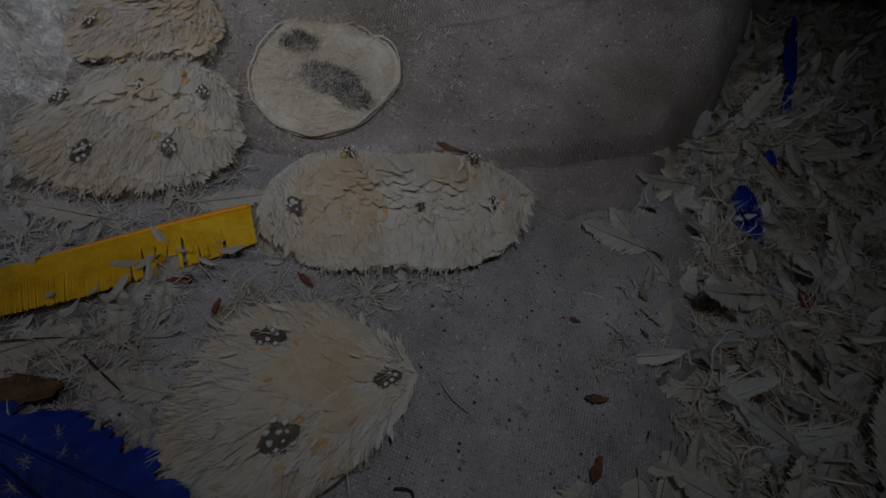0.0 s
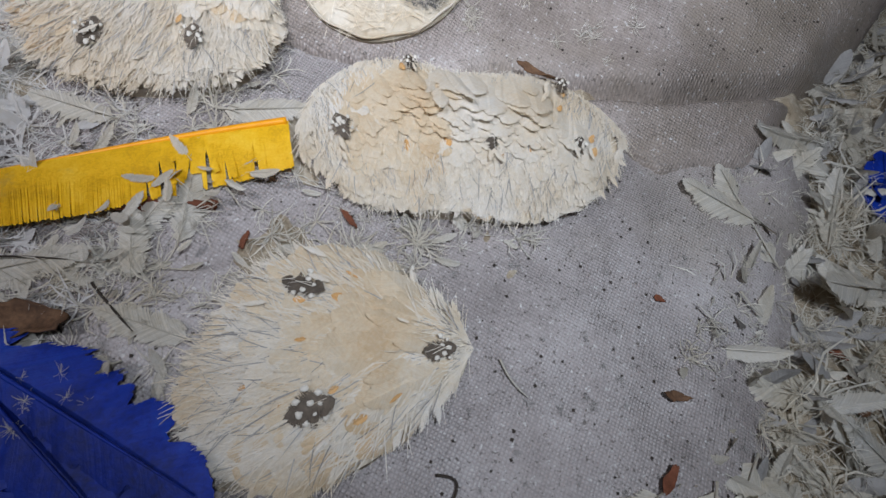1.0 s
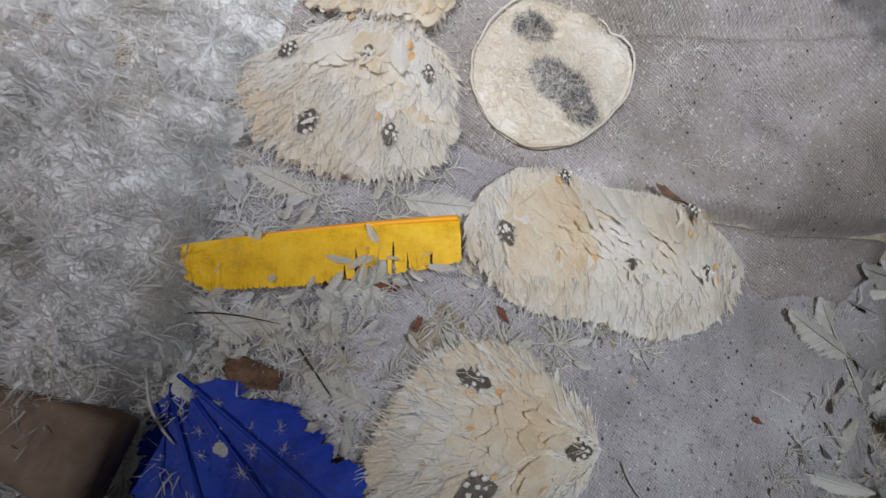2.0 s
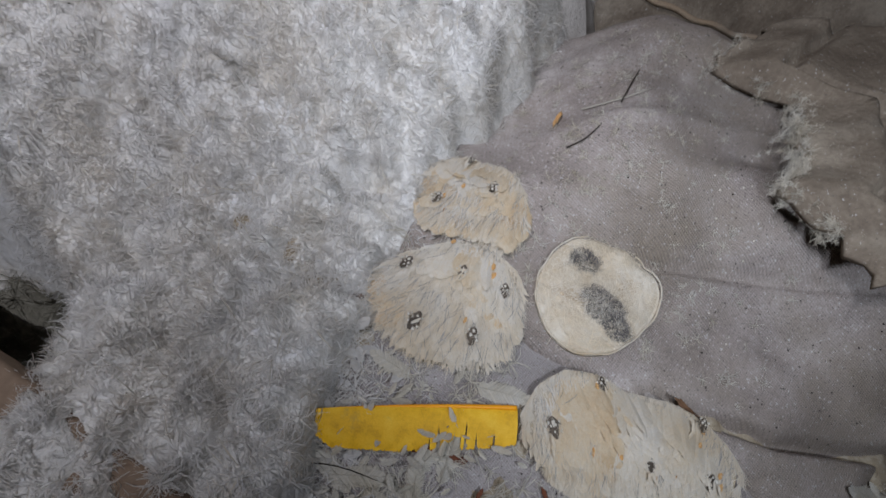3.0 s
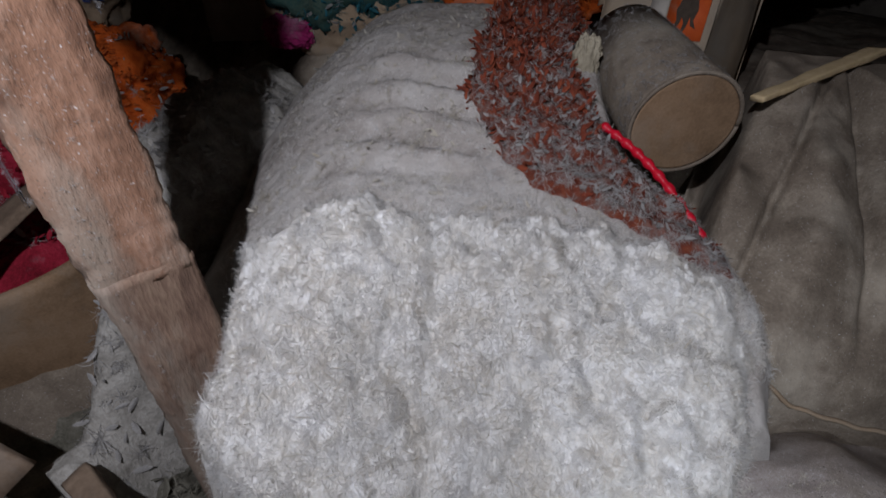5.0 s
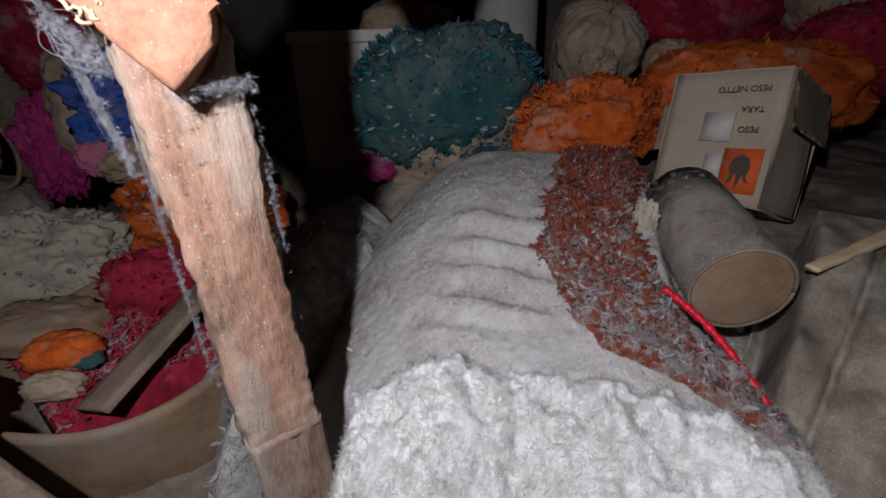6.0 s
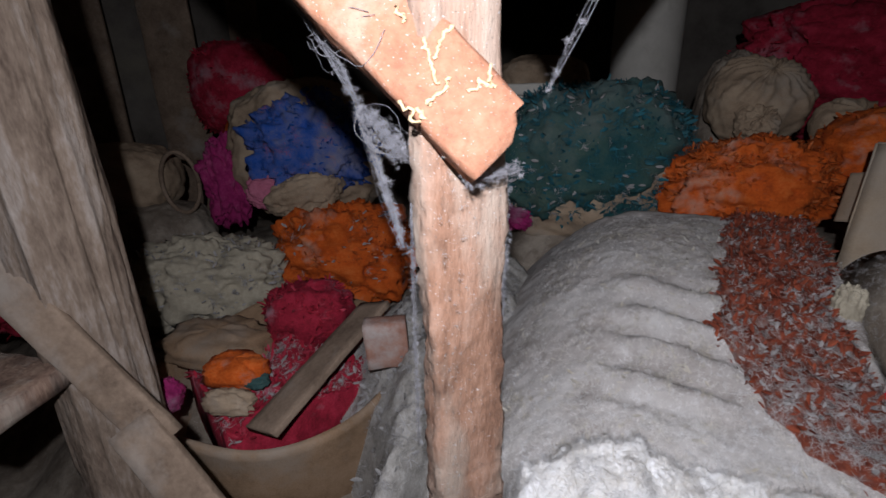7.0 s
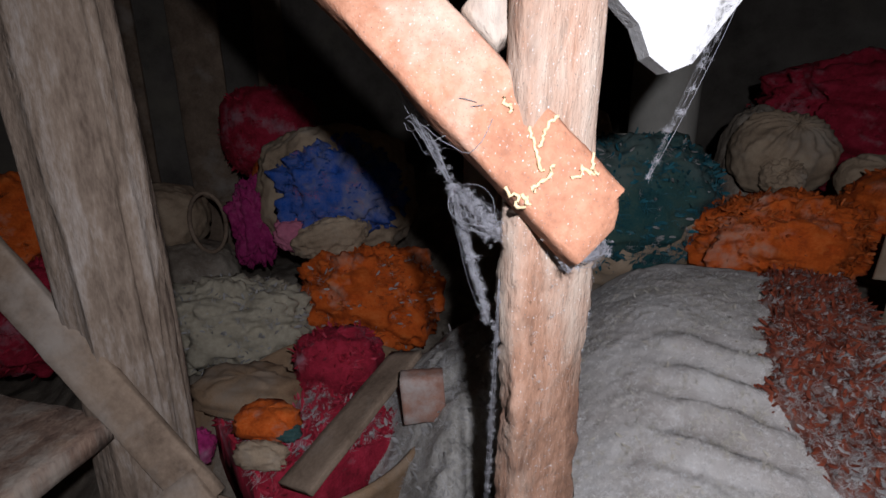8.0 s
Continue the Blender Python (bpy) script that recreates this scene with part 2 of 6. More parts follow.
# ---- materials ----
def shade(name, colours, scale=40.0, rough=0.8, bump=0.2, fine=300.0, island=0.0, weave=0.0, streak=None, dust=0.0, dust_colour=(0.5, 0.48, 0.45), sheen=0.0, through=0.0, metal=0.0, obj_random=0.0, depth=0.002, barbs=0.0, fray=0.0, speck=0.0, tone_low=0.70):
    """A worn surface: two colours mixed by blotches and grain, with relief; weave is the tape width of a cloth in metres."""
    m = bpy.data.materials.new(name)
    m.use_nodes = True
    nt = m.node_tree
    N, K = nt.nodes, nt.links
    bsdf, out = N["Principled BSDF"], N["Material Output"]
    co = N.new("ShaderNodeTexCoord")
    src = co.outputs["Object"]
    if streak:
        mp = N.new("ShaderNodeMapping")
        mp.inputs["Scale"].default_value = streak
        K.new(src, mp.inputs[0])
        src = mp.outputs[0]
    def noise_at(s, d=6.0, src=src):
        n = N.new("ShaderNodeTexNoise")
        n.inputs["Scale"].default_value, n.inputs["Detail"].default_value, n.inputs["Roughness"].default_value = s, d, 0.65
        K.new(src, n.inputs["Vector"])
        return n
    big, small = noise_at(scale), noise_at(fine, 3.0)
    add = N.new("ShaderNodeMath")
    add.operation = "MULTIPLY_ADD"
    add.inputs[1].default_value = 0.45
    K.new(small.outputs[0], add.inputs[0])
    K.new(big.outputs[0], add.inputs[2])
    ramp = N.new("ShaderNodeValToRGB")
    el = ramp.color_ramp.elements
    el[0].position, el[1].position = 0.45, 1.0
    el[0].color, el[1].color = (*colours[0], 1), (*colours[-1], 1)
    for i, c in enumerate(colours[1:-1]):
        e = el.new(0.45 + 0.55 * (i + 1) / (len(colours) - 1))
        e.color = (*c, 1)
    K.new(add.outputs[0], ramp.inputs[0])
    colour = ramp.outputs[0]
    if island or obj_random:
        info = N.new("ShaderNodeNewGeometry").outputs["Random Per Island"] if island else N.new("ShaderNodeObjectInfo").outputs["Random"]
        hsv = N.new("ShaderNodeHueSaturation")
        mr = N.new("ShaderNodeMapRange")
        k = island or obj_random
        mr.inputs[3].default_value, mr.inputs[4].default_value = 1 - k, 1 + k * 0.6
        K.new(info, mr.inputs[0])
        K.new(mr.outputs[0], hsv.inputs["Value"])
        K.new(colour, hsv.inputs["Color"])
        colour = hsv.outputs[0]
    if dust:
        dn = noise_at(scale * 0.35, 8.0)
        dr = N.new("ShaderNodeMapRange")
        dr.inputs[1].default_value, dr.inputs[2].default_value = 0.62 - dust * 0.35, 0.78 - dust * 0.25
        K.new(dn.outputs[0], dr.inputs[0])
        mix = N.new("ShaderNodeMixRGB")
        mix.inputs[2].default_value = (*dust_colour, 1)
        K.new(dr.outputs[0], mix.inputs[0])
        K.new(colour, mix.inputs[1])
        colour = mix.outputs[0]
    if speck:
        # grains of dark dirt and pale dust
        for s_, lo_, tone_ in ((420.0, 0.66 - 0.05 * speck, (0.10, 0.085, 0.07)), (300.0, 0.69 - 0.05 * speck, (0.62, 0.60, 0.57))):
            sp_ = noise_at(s_, 2.0, co.outputs["Object"])
            sr_ = N.new("ShaderNodeMapRange")
            sr_.inputs[1].default_value, sr_.inputs[2].default_value, sr_.inputs[4].default_value = lo_, lo_ + 0.05, 0.75
            K.new(sp_.outputs[0], sr_.inputs[0])
            smix = N.new("ShaderNodeMixRGB")
            smix.inputs[2].default_value = (*tone_, 1)
            K.new(sr_.outputs[0], smix.inputs[0])
            K.new(colour, smix.inputs[1])
            colour = smix.outputs[0]
    height = add.outputs[0]
    bp = N.new("ShaderNodeBump")
    bp.inputs["Strength"].default_value, bp.inputs["Distance"].default_value = bump, depth
    K.new(height, bp.inputs["Height"])
    normal = bp.outputs[0]
    bsdf.inputs["Roughness"].default_value, bsdf.inputs["Metallic"].default_value = rough, metal
    if weave:
        mp = N.new("ShaderNodeMapping")
        mp.inputs["Rotation"].default_value = (0, 0, 0.35)
        K.new(co.outputs["UV"], mp.inputs[0])
        bend = N.new("ShaderNodeMixRGB")
        bend.blend_type = "ADD"
        bend.inputs[0].default_value = 0.009
        wob = noise_at(14, 2.0)
        K.new(mp.outputs[0], bend.inputs[1])
        K.new(wob.outputs["Color"], bend.inputs[2])
        # plain weave: flat shiny tapes that pass over and under one another, each crossing a little different
        per = N.new("ShaderNodeVectorMath")
        per.operation, per.inputs["Scale"].default_value = "SCALE", 1.0 / weave
        K.new(bend.outputs[0], per.inputs[0])
        cellv = N.new("ShaderNodeVectorMath")
        cellv.operation = "FLOOR"
        K.new(per.outputs[0], cellv.inputs[0])
        rnd = N.new("ShaderNodeTexWhiteNoise")
        rnd.noise_dimensions = "2D"
        K.new(cellv.outputs[0], rnd.inputs["Vector"])
        uvs = N.new("ShaderNodeSeparateXYZ")
        K.new(per.outputs[0], uvs.inputs[0])
        waves = []
        for axis in (0, 1):
            ang = N.new("ShaderNodeMath")
            ang.operation, ang.inputs[1].default_value = "MULTIPLY", math.pi
            K.new(uvs.outputs[axis], ang.inputs[0])
            sn = N.new("ShaderNodeMath")
            sn.operation = "SINE"
            K.new(ang.outputs[0], sn.inputs[0])
            ab_ = N.new("ShaderNodeMath")
            ab_.operation = "ABSOLUTE"
            K.new(sn.outputs[0], ab_.inputs[0])
            waves.append((sn, ab_))
        lump = N.new("ShaderNodeMath")
        lump.operation = "MULTIPLY"
        K.new(waves[0][1].outputs[0], lump.inputs[0])
        K.new(waves[1][1].outputs[0], lump.inputs[1])
        tall = N.new("ShaderNodeMath")
        tall.operation, tall.inputs[1].default_value = "MULTIPLY_ADD", 0.9
        K.new(rnd.outputs["Value"], tall.inputs[0])
        tall.inputs[2].default_value = 0.35
        br = N.new("ShaderNodeMath")
        br.operation = "MULTIPLY"
        K.new(lump.outputs[0], br.inputs[0])
        K.new(tall.outputs[0], br.inputs[1])
        tape = N.new("ShaderNodeMapRange")
        tape.inputs[1].default_value, tape.inputs[2].default_value, tape.inputs[3].default_value, tape.inputs[4].default_value = 0.0, 0.55, 0.35, 1.12
        K.new(br.outputs[0], tape.inputs[0])
        soil = N.new("ShaderNodeMapRange")
        soil.inputs[1].default_value, soil.inputs[2].default_value = 0.40, 0.62
        soil.inputs[3].default_value, soil.inputs[4].default_value = 0.4, 1.0
        K.new(noise_at(7, 4.0).outputs[0], soil.inputs[0])
        bw = N.new("ShaderNodeBump")
        bw.inputs["Distance"].default_value = weave * 0.45
        K.new(soil.outputs[0], bw.inputs["Strength"])
        K.new(br.outputs[0], bw.inputs["Height"])
        K.new(normal, bw.inputs["Normal"])
        normal = bw.outputs[0]
        mul = N.new("ShaderNodeMixRGB")
        mul.blend_type = "MULTIPLY"
        wear = N.new("ShaderNodeMath")
        wear.operation, wear.inputs[1].default_value = "MULTIPLY", 0.55
        K.new(soil.outputs[0], wear.inputs[0])
        K.new(wear.outputs[0], mul.inputs[0])
        K.new(colour, mul.inputs[1])
        K.new(tape.outputs[0], mul.inputs[2])
        colour = mul.outputs[0]
        ro = N.new("ShaderNodeMapRange")
        ro.inputs[3].default_value, ro.inputs[4].default_value = 0.85, 0.34
        K.new(soil.outputs[0], ro.inputs[0])
        K.new(ro.outputs[0], bsdf.inputs["Roughness"])
    alpha = None
    if barbs:
        # fine barbs that run obliquely from the quill, and a frayed rim
        sep = N.new("ShaderNodeSeparateXYZ")
        K.new(co.outputs["UV"], sep.inputs[0])
        ab = N.new("ShaderNodeMath")
        ab.operation = "ABSOLUTE"
        K.new(sep.outputs[0], ab.inputs[0])
        run = N.new("ShaderNodeMath")
        run.operation, run.inputs[1].default_value = "MULTIPLY_ADD", -0.10
        K.new(ab.outputs[0], run.inputs[0])
        K.new(sep.outputs[1], run.inputs[2])
        cell = N.new("ShaderNodeNewGeometry")
        comb_ = N.new("ShaderNodeCombineXYZ")
        K.new(run.outputs[0], comb_.inputs[0])
        K.new(cell.outputs["Random Per Island"], comb_.inputs[1])
        stretch = N.new("ShaderNodeMapping")
        stretch.inputs["Scale"].default_value = (barbs, 40, 1)
        K.new(comb_.outputs[0], stretch.inputs[0])
        st = noise_at(1.0, 2.0, stretch.outputs[0])
        bb = N.new("ShaderNodeBump")
        bb.inputs["Strength"].default_value, bb.inputs["Distance"].default_value = 0.35, 0.0006
        K.new(st.outputs[0], bb.inputs["Height"])
        K.new(normal, bb.inputs["Normal"])
        normal = bb.outputs[0]
        tone = N.new("ShaderNodeMapRange")
        tone.inputs[1].default_value, tone.inputs[2].default_value, tone.inputs[3].default_value, tone.inputs[4].default_value = 0.3, 0.7, tone_low, 1.08
        K.new(st.outputs[0], tone.inputs[0])
        tint = N.new("ShaderNodeVectorMath")
        tint.operation = "SCALE"
        K.new(colour, tint.inputs[0])
        K.new(tone.outputs[0], tint.inputs["Scale"])
        colour = tint.outputs[0]
        if fray:
            rim = N.new("ShaderNodeMapRange")
            rim.inputs[1].default_value, rim.inputs[2].default_value, rim.inputs[3].default_value, rim.inputs[4].default_value = 1 - fray, 1.0, 0.0, 0.75
            K.new(ab.outputs[0], rim.inputs[0])
            cut = N.new("ShaderNodeMath")
            cut.operation = "GREATER_THAN"
            K.new(st.outputs[0], cut.inputs[0])
            K.new(rim.outputs[0], cut.inputs[1])
            alpha = cut.outputs[0]
    K.new(colour, bsdf.inputs["Base Color"])
    K.new(normal, bsdf.inputs["Normal"])
    bsdf.inputs["Sheen Weight"].default_value = sheen
    bsdf.inputs["Specular IOR Level"].default_value = 0.3
    if through:
        tr = N.new("ShaderNodeBsdfTranslucent")
        mx = N.new("ShaderNodeMixShader")
        mx.inputs[0].default_value = through
        K.new(colour, tr.inputs[0])
        K.new(bsdf.outputs[0], mx.inputs[1])
        K.new(tr.outputs[0], mx.inputs[2])
        K.new(mx.outputs[0], out.inputs[0])
    if alpha is not None:
        surface = out.inputs[0].links[0].from_socket
        clear = N.new("ShaderNodeBsdfTransparent")
        cutmix = N.new("ShaderNodeMixShader")
        K.new(alpha, cutmix.inputs[0])
        K.new(clear.outputs[0], cutmix.inputs[1])
        K.new(surface, cutmix.inputs[2])
        K.new(cutmix.outputs[0], out.inputs[0])
    return m


def rgb(h):
    """Linear colour from a hex string."""
    c = [int(h[i:i + 2], 16) / 255 for i in (0, 2, 4)]
    return tuple(x / 12.92 if x < 0.04045 else ((x + 0.055) / 1.055) ** 2.4 for x in c)


M_DOWN = shade("white_down", [rgb("beb6a8"), rgb("d2cfc8"), rgb("e2e1df")], 15, 0.95, 0.7, 90, sheen=0.1, depth=0.006)
M_TUFT = shade("down_tuft", [rgb("dbd3c6"), rgb("e0ddd8"), rgb("eeedec")], 16, 0.8, 0.0, 300, island=0.10, through=0.5)
M_PADWHITE = shade("warm_white_feather", [rgb("d8c3a0"), rgb("e2d8c6"), rgb("e9e6e0")], 16, 0.7, 0.1, 500, island=0.03, through=0.35, barbs=80, fray=0.7, tone_low=0.88)
M_GREYDOWN = shade("dusty_down", [rgb("a09c97"), rgb("c6c2bd")], 40, 0.95, 0.3, 220, island=0.15, through=0.35, barbs=80, fray=0.5)
M_FEATHER = shade("white_feather", [rgb("c2b59c"), rgb("d6cfc0"), rgb("e0ddd6")], 18, 0.7, 0.1, 500, island=0.18, through=0.35, barbs=70, fray=0.8)
M_CREAM = shade("cream_feather", [rgb("d2b48a"), rgb("dfcdaf"), rgb("e6dece")], 20, 0.7, 0.1, 500, island=0.03, through=0.35, barbs=80, fray=0.7, tone_low=0.88)
M_SKIN = shade("dried_skin", [rgb("a08a6c"), rgb("bfb29c"), rgb("cfc8ba")], 26, 0.7, 0.3, 300)
M_LITTER = shade("trodden_feather_litter", [rgb("6b5a45"), rgb("978a75"), rgb("bdb4a4")], 35, 0.95, 0.8, 260, depth=0.004)
M_SACK = shade("woven_plastic_sack", [rgb("7e7672"), rgb("a29a96"), rgb("b8b2af")], 12, 0.6, 0.3, 380, weave=0.0022, dust=0.35, dust_colour=rgb("a0978d"), speck=0.9)
M_SACK2 = shade("lilac_grey_woven_sack", [rgb("766b63"), rgb("9e938c"), rgb("c0b7b1")], 9, 0.44, 0.6, 300, weave=0.0024, dust=0.42, dust_colour=rgb("8a7e70"), speck=0.9)
M_CANVAS = shade("brown_dusty_canvas", [rgb("564b3f"), rgb("74685a"), rgb("968a79")], 11, 0.85, 0.7, 200, dust=0.35, dust_colour=rgb("a89d8c"), speck=0.25, depth=0.004)
M_WRAP = shade("grey_dusty_wrapper", [rgb("7d756d"), rgb("a09890"), rgb("bab4ad")], 12, 0.92, 0.7, 220, dust=0.45, dust_colour=rgb("b4afa8"), depth=0.0035, speck=0.4)
M_RUST = shade("rust_feather", [rgb("54221a"), rgb("7e3822"), rgb("985034")], 30, 0.85, 0.3, 300, island=0.4, barbs=80, fray=0.5)
M_RUSTBED = shade("rust_feather_bed", [rgb("3e2019"), rgb("6c3322"), rgb("8a4a30")], 45, 0.95, 0.9, 220, dust=0.4, dust_colour=rgb("7c746e"), depth=0.006)
M_ORANGE = shade("orange_feather", [rgb("8a350c"), rgb("bc5214"), rgb("cc6c30")], 14, 0.9, 0.8, 130, dust=0.22, dust_colour=rgb("a88a76"), depth=0.008)
M_RED = shade("crimson_feather", [rgb("5a0c16"), rgb("8e182c"), rgb("a82c40")], 16, 0.9, 0.9, 130, dust=0.26, dust_colour=rgb("9c747a"), depth=0.008)
M_PINK = shade("magenta_feather", [rgb("6a1040"), rgb("8e2058"), rgb("a0446c")], 16, 0.9, 0.8, 110, dust=0.2, dust_colour=rgb("8c6a78"), depth=0.008)
M_TEAL = shade("teal_feather", [rgb("0e2e30"), rgb("1c4444"), rgb("364e46"), rgb("4e5c50")], 5, 0.92, 0.8, 110, dust=0.35, dust_colour=rgb("5c645e"), depth=0.008)
M_BLUE = shade("blue_feather", [rgb("021650"), rgb("032888"), rgb("0a3c9c")], 22, 0.6, 0.3, 300, island=0.15, barbs=60, fray=0.35, dust=0.02, dust_colour=rgb("6c7cac"), tone_low=0.85)
M_BLUEMIX = shade("blue_and_pink_feather", [rgb("12307a"), rgb("1f4a94"), rgb("4a5a90"), rgb("984a66")], 7, 0.9, 0.8, 120, dust=0.3, dust_colour=rgb("8a8484"), depth=0.008)
M_YELLOW = shade("yellow_vane", [rgb("b98a0c"), rgb("e0ad12"), rgb("ecc23a")], 50, 0.55, 0.25, 700, streak=(1, 1, 1), dust=0.12, dust_colour=rgb("a08d58"))
M_YQUILL = shade("orange_yellow_quill", [rgb("e08e0a"), rgb("f2a516")], 40, 0.4, 0.1, 500)
M_SPOT = shade("dark_guinea_vane", [rgb("40372e"), rgb("6e6254")], 120, 0.7, 0.2, 700, obj_random=0.3, barbs=60, fray=0.9)
M_DOT = shade("pale_guinea_spot", [rgb("b8b0a2"), rgb("dcd6ca")], 260, 0.8, 0.05, 700)
M_STAIN = shade("orange_stained_feather", [rgb("c8924e"), rgb("dab280")], 60, 0.75, 0.1, 500, island=0.25, barbs=30, fray=0.8)
M_WOOD = shade("dusty_sawn_wood", [rgb("4e3c32"), rgb("7d6454"), rgb("a08872")], 22, 0.9, 1.0, 150, streak=(1, 1, 0.2), dust=0.45, dust_colour=rgb("a4998a"), depth=0.006)
M_BRACE = shade("orange_pine", [rgb("7a4e38"), rgb("9a6a50"), rgb("ae8066")], 26, 0.8, 1.0, 190, streak=(0.5, 0.5, 0.5), speck=0.3, dust=0.15, dust_colour=rgb("b49c88"), depth=0.004)
M_BARK = shade("weathered_log", [rgb("4a3b30"), rgb("7d6c5c"), rgb("a0958a")], 14, 0.9, 0.9, 120, streak=(1, 1, 0.3), dust=0.2, dust_colour=rgb("a89c8c"), depth=0.006)
M_OLDWOOD = shade("grey_brown_plank", [rgb("5a4a3c"), rgb("7d6a58"), rgb("94806c")], 12, 0.9, 0.7, 130, streak=(0.6, 0.6, 0.6), dust=0.25, dust_colour=rgb("9a9084"))
M_CARD = shade("cardboard", [rgb("86745e"), rgb("9f8c74"), rgb("ab9a84")], 9, 0.9, 0.6, 200, dust=0.5, dust_colour=rgb("9a8e7e"))
M_PAPER = shade("pale_paper", [rgb("a29a8e"), rgb("bdb6aa")], 30, 0.8, 0.05, 400)
M_LABEL = shade("orange_label", [rgb("b8481a"), rgb("cc5c26")], 40, 0.7, 0.05, 300, dust=0.15, dust_colour=rgb("b08a70"))
M_INK = shade("faded_black_ink", [rgb("3a3028"), rgb("54483c")], 80, 0.8, 0.02, 400)
M_BEIGE = shade("beige_cotton_sack", [rgb("76634e"), rgb("97826a"), rgb("ab977d")], 9, 0.92, 0.6, 220, dust=0.25, dust_colour=rgb("948a7c"), depth=0.004)
M_TAN = shade("tan_fibre", [rgb("66503a"), rgb("866c52"), rgb("987e64")], 9, 0.9, 0.6, 180, dust=0.35, dust_colour=rgb("8c7e6e"), depth=0.004)
M_BOARD = shade("whitish_board", [rgb("a8a397"), rgb("c4bfb2")], 6, 0.8, 0.2, 260, dust=0.2, dust_colour=rgb("968e82"))
M_ROPE = shade("red_plastic_cord", [rgb("b00c22"), rgb("d81832")], 60, 0.4, 0.2, 500)
M_WEB = shade("dusty_cobweb", [rgb("8e8c8e"), rgb("b4b2b4")], 80, 0.95, 0.1, 400, through=0.5)
M_CRUMB = shade("pale_resin_crust", [rgb("b49a70"), rgb("cdb892")], 90, 0.8, 0.6, 500)
M_BROWN = shade("dry_brown_scrap", [rgb("33251b"), rgb("5a412e"), rgb("75583f")], 50, 0.8, 0.4, 400)
M_REDBROWN = shade("reddish_brown_scrap", [rgb("54301f"), rgb("7c4a34")], 50, 0.85, 0.4, 400)
M_STICK = shade("dark_quill", [rgb("231d18"), rgb("3d342b")], 60, 0.7, 0.2, 400)
M_WHITEBOARD = shade("chalky_white_board", [rgb("b8b5b0"), rgb("d4d1cc")], 20, 0.9, 0.6, 160, depth=0.005)
M_FLOOR = shade("dark_attic_floor", [rgb("3a3028"), rgb("564a3e")], 8, 0.95, 0.5, 200, dust=0.2, dust_colour=rgb("6e6458"))
M_WALL = shade("old_grey_wall", [rgb("4a443e"), rgb("6a635a"), rgb("7d766c")], 3, 0.95, 0.4, 120, dust=0.2, dust_colour=rgb("807868"))
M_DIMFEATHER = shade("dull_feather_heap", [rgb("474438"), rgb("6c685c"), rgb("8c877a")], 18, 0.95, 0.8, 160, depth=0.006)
M_DEBRIS = shade("dusty_grey_debris", [rgb("6e6960"), rgb("99948b"), rgb("bcb7ae")], 16, 0.95, 0.9, 140, depth=0.007)
M_FLUFF = shade("off_white_fluff", [rgb("8a806c"), rgb("b0a690")], 40, 0.95, 0.5, 260, depth=0.004)


# ---- the room ----
def box_mesh(x0, x1, y0, y1, z0, z1):
    v = [(x, y, z) for x in (x0, x1) for y in (y0, y1) for z in (z0, z1)]
    return np.array(v), [[0, 1, 3, 2], [4, 6, 7, 5], [0, 4, 5, 1], [2, 3, 7, 6], [0, 2, 6, 4], [1, 5, 7, 3]]


def structure(name, dims, material, label):
    v, f = box_mesh(*dims)
    return tagged(solid(name, v, f, material, smooth=False), label, name.split("_")[0], kind="structure")


structure("floor", (-5.4, 1.9, -2.0, 5.0, -0.15, 0.0), M_FLOOR, "dark dusty attic floor under the heaps")
structure("wall_west", (-5.4, -5.2, -2.0, 5.0, 0, 2.8), M_WALL, "dark grey attic wall")
structure("wall_north", (-5.2, 1.7, 4.8, 5.0, 0, 2.8), M_WALL, "dark grey attic wall")
structure("wall_east", (1.7, 1.9, -2.0, 5.0, 0, 2.8), M_WALL, "dark grey attic wall")
structure("wall_south", (-5.2, 1.7, -2.0, -1.8, 0, 2.8), M_WALL, "dark grey attic wall")
structure("ceiling", (-5.4, 1.9, -2.0, 5.0, 2.8, 2.95), M_OLDWOOD, "dark wooden attic ceiling")


# ---- the heap: heights over the plan ----
def ground_z(x, y):
    return 0.352 - 0.178 * (x + 0.132) + 0.121 * (y - 0.28)


def litter_z(x, y):
    right = step((x - 0.02) / 0.12)
    z = ground_z(np.maximum(x, -0.55), y) - 0.012 - 0.014 * right + 0.010 * flat_noise(x, y, 14, 3, 2) + 0.007 * flat_noise(x, y, 45, 3, 3)
    return z - 0.25 * step((y - 0.75) / 0.3) * step((0.2 - x) / 0.3) - 0.3 * step((-0.28 - x) / 0.1) * step((0.03 - y) / 0.1)


def lower_sack_z(x, y):
    z = ground_z(x, y) - 0.004 + 0.006 * flat_noise(x, y, 6, 2, 11) + 0.0022 * flat_noise(x, y, 22, 2, 12)
    edge = np.maximum((x - (0.10 + 0.30 * (y - 0.08))) / 0.09, 0)
    z = z - 0.035 * edge ** 2
    z = z - 0.05 * step((0.045 - y + 0.1 * np.maximum(x, 0)) / 0.07)
    z = z - 0.004 * np.exp(-((y - 0.245 - 0.42 * (x + 0.02)) / 0.008) ** 2) * step((0.1 - x) / 0.1)
    return z


def upper_edge(x):
    return np.interp(x, [-0.4, 0.05, 0.11, 0.2, 0.32, 0.45], [0.345, 0.343, 0.308, 0.335, 0.49, 0.75]) + 0.004 * np.sin(x * 55)


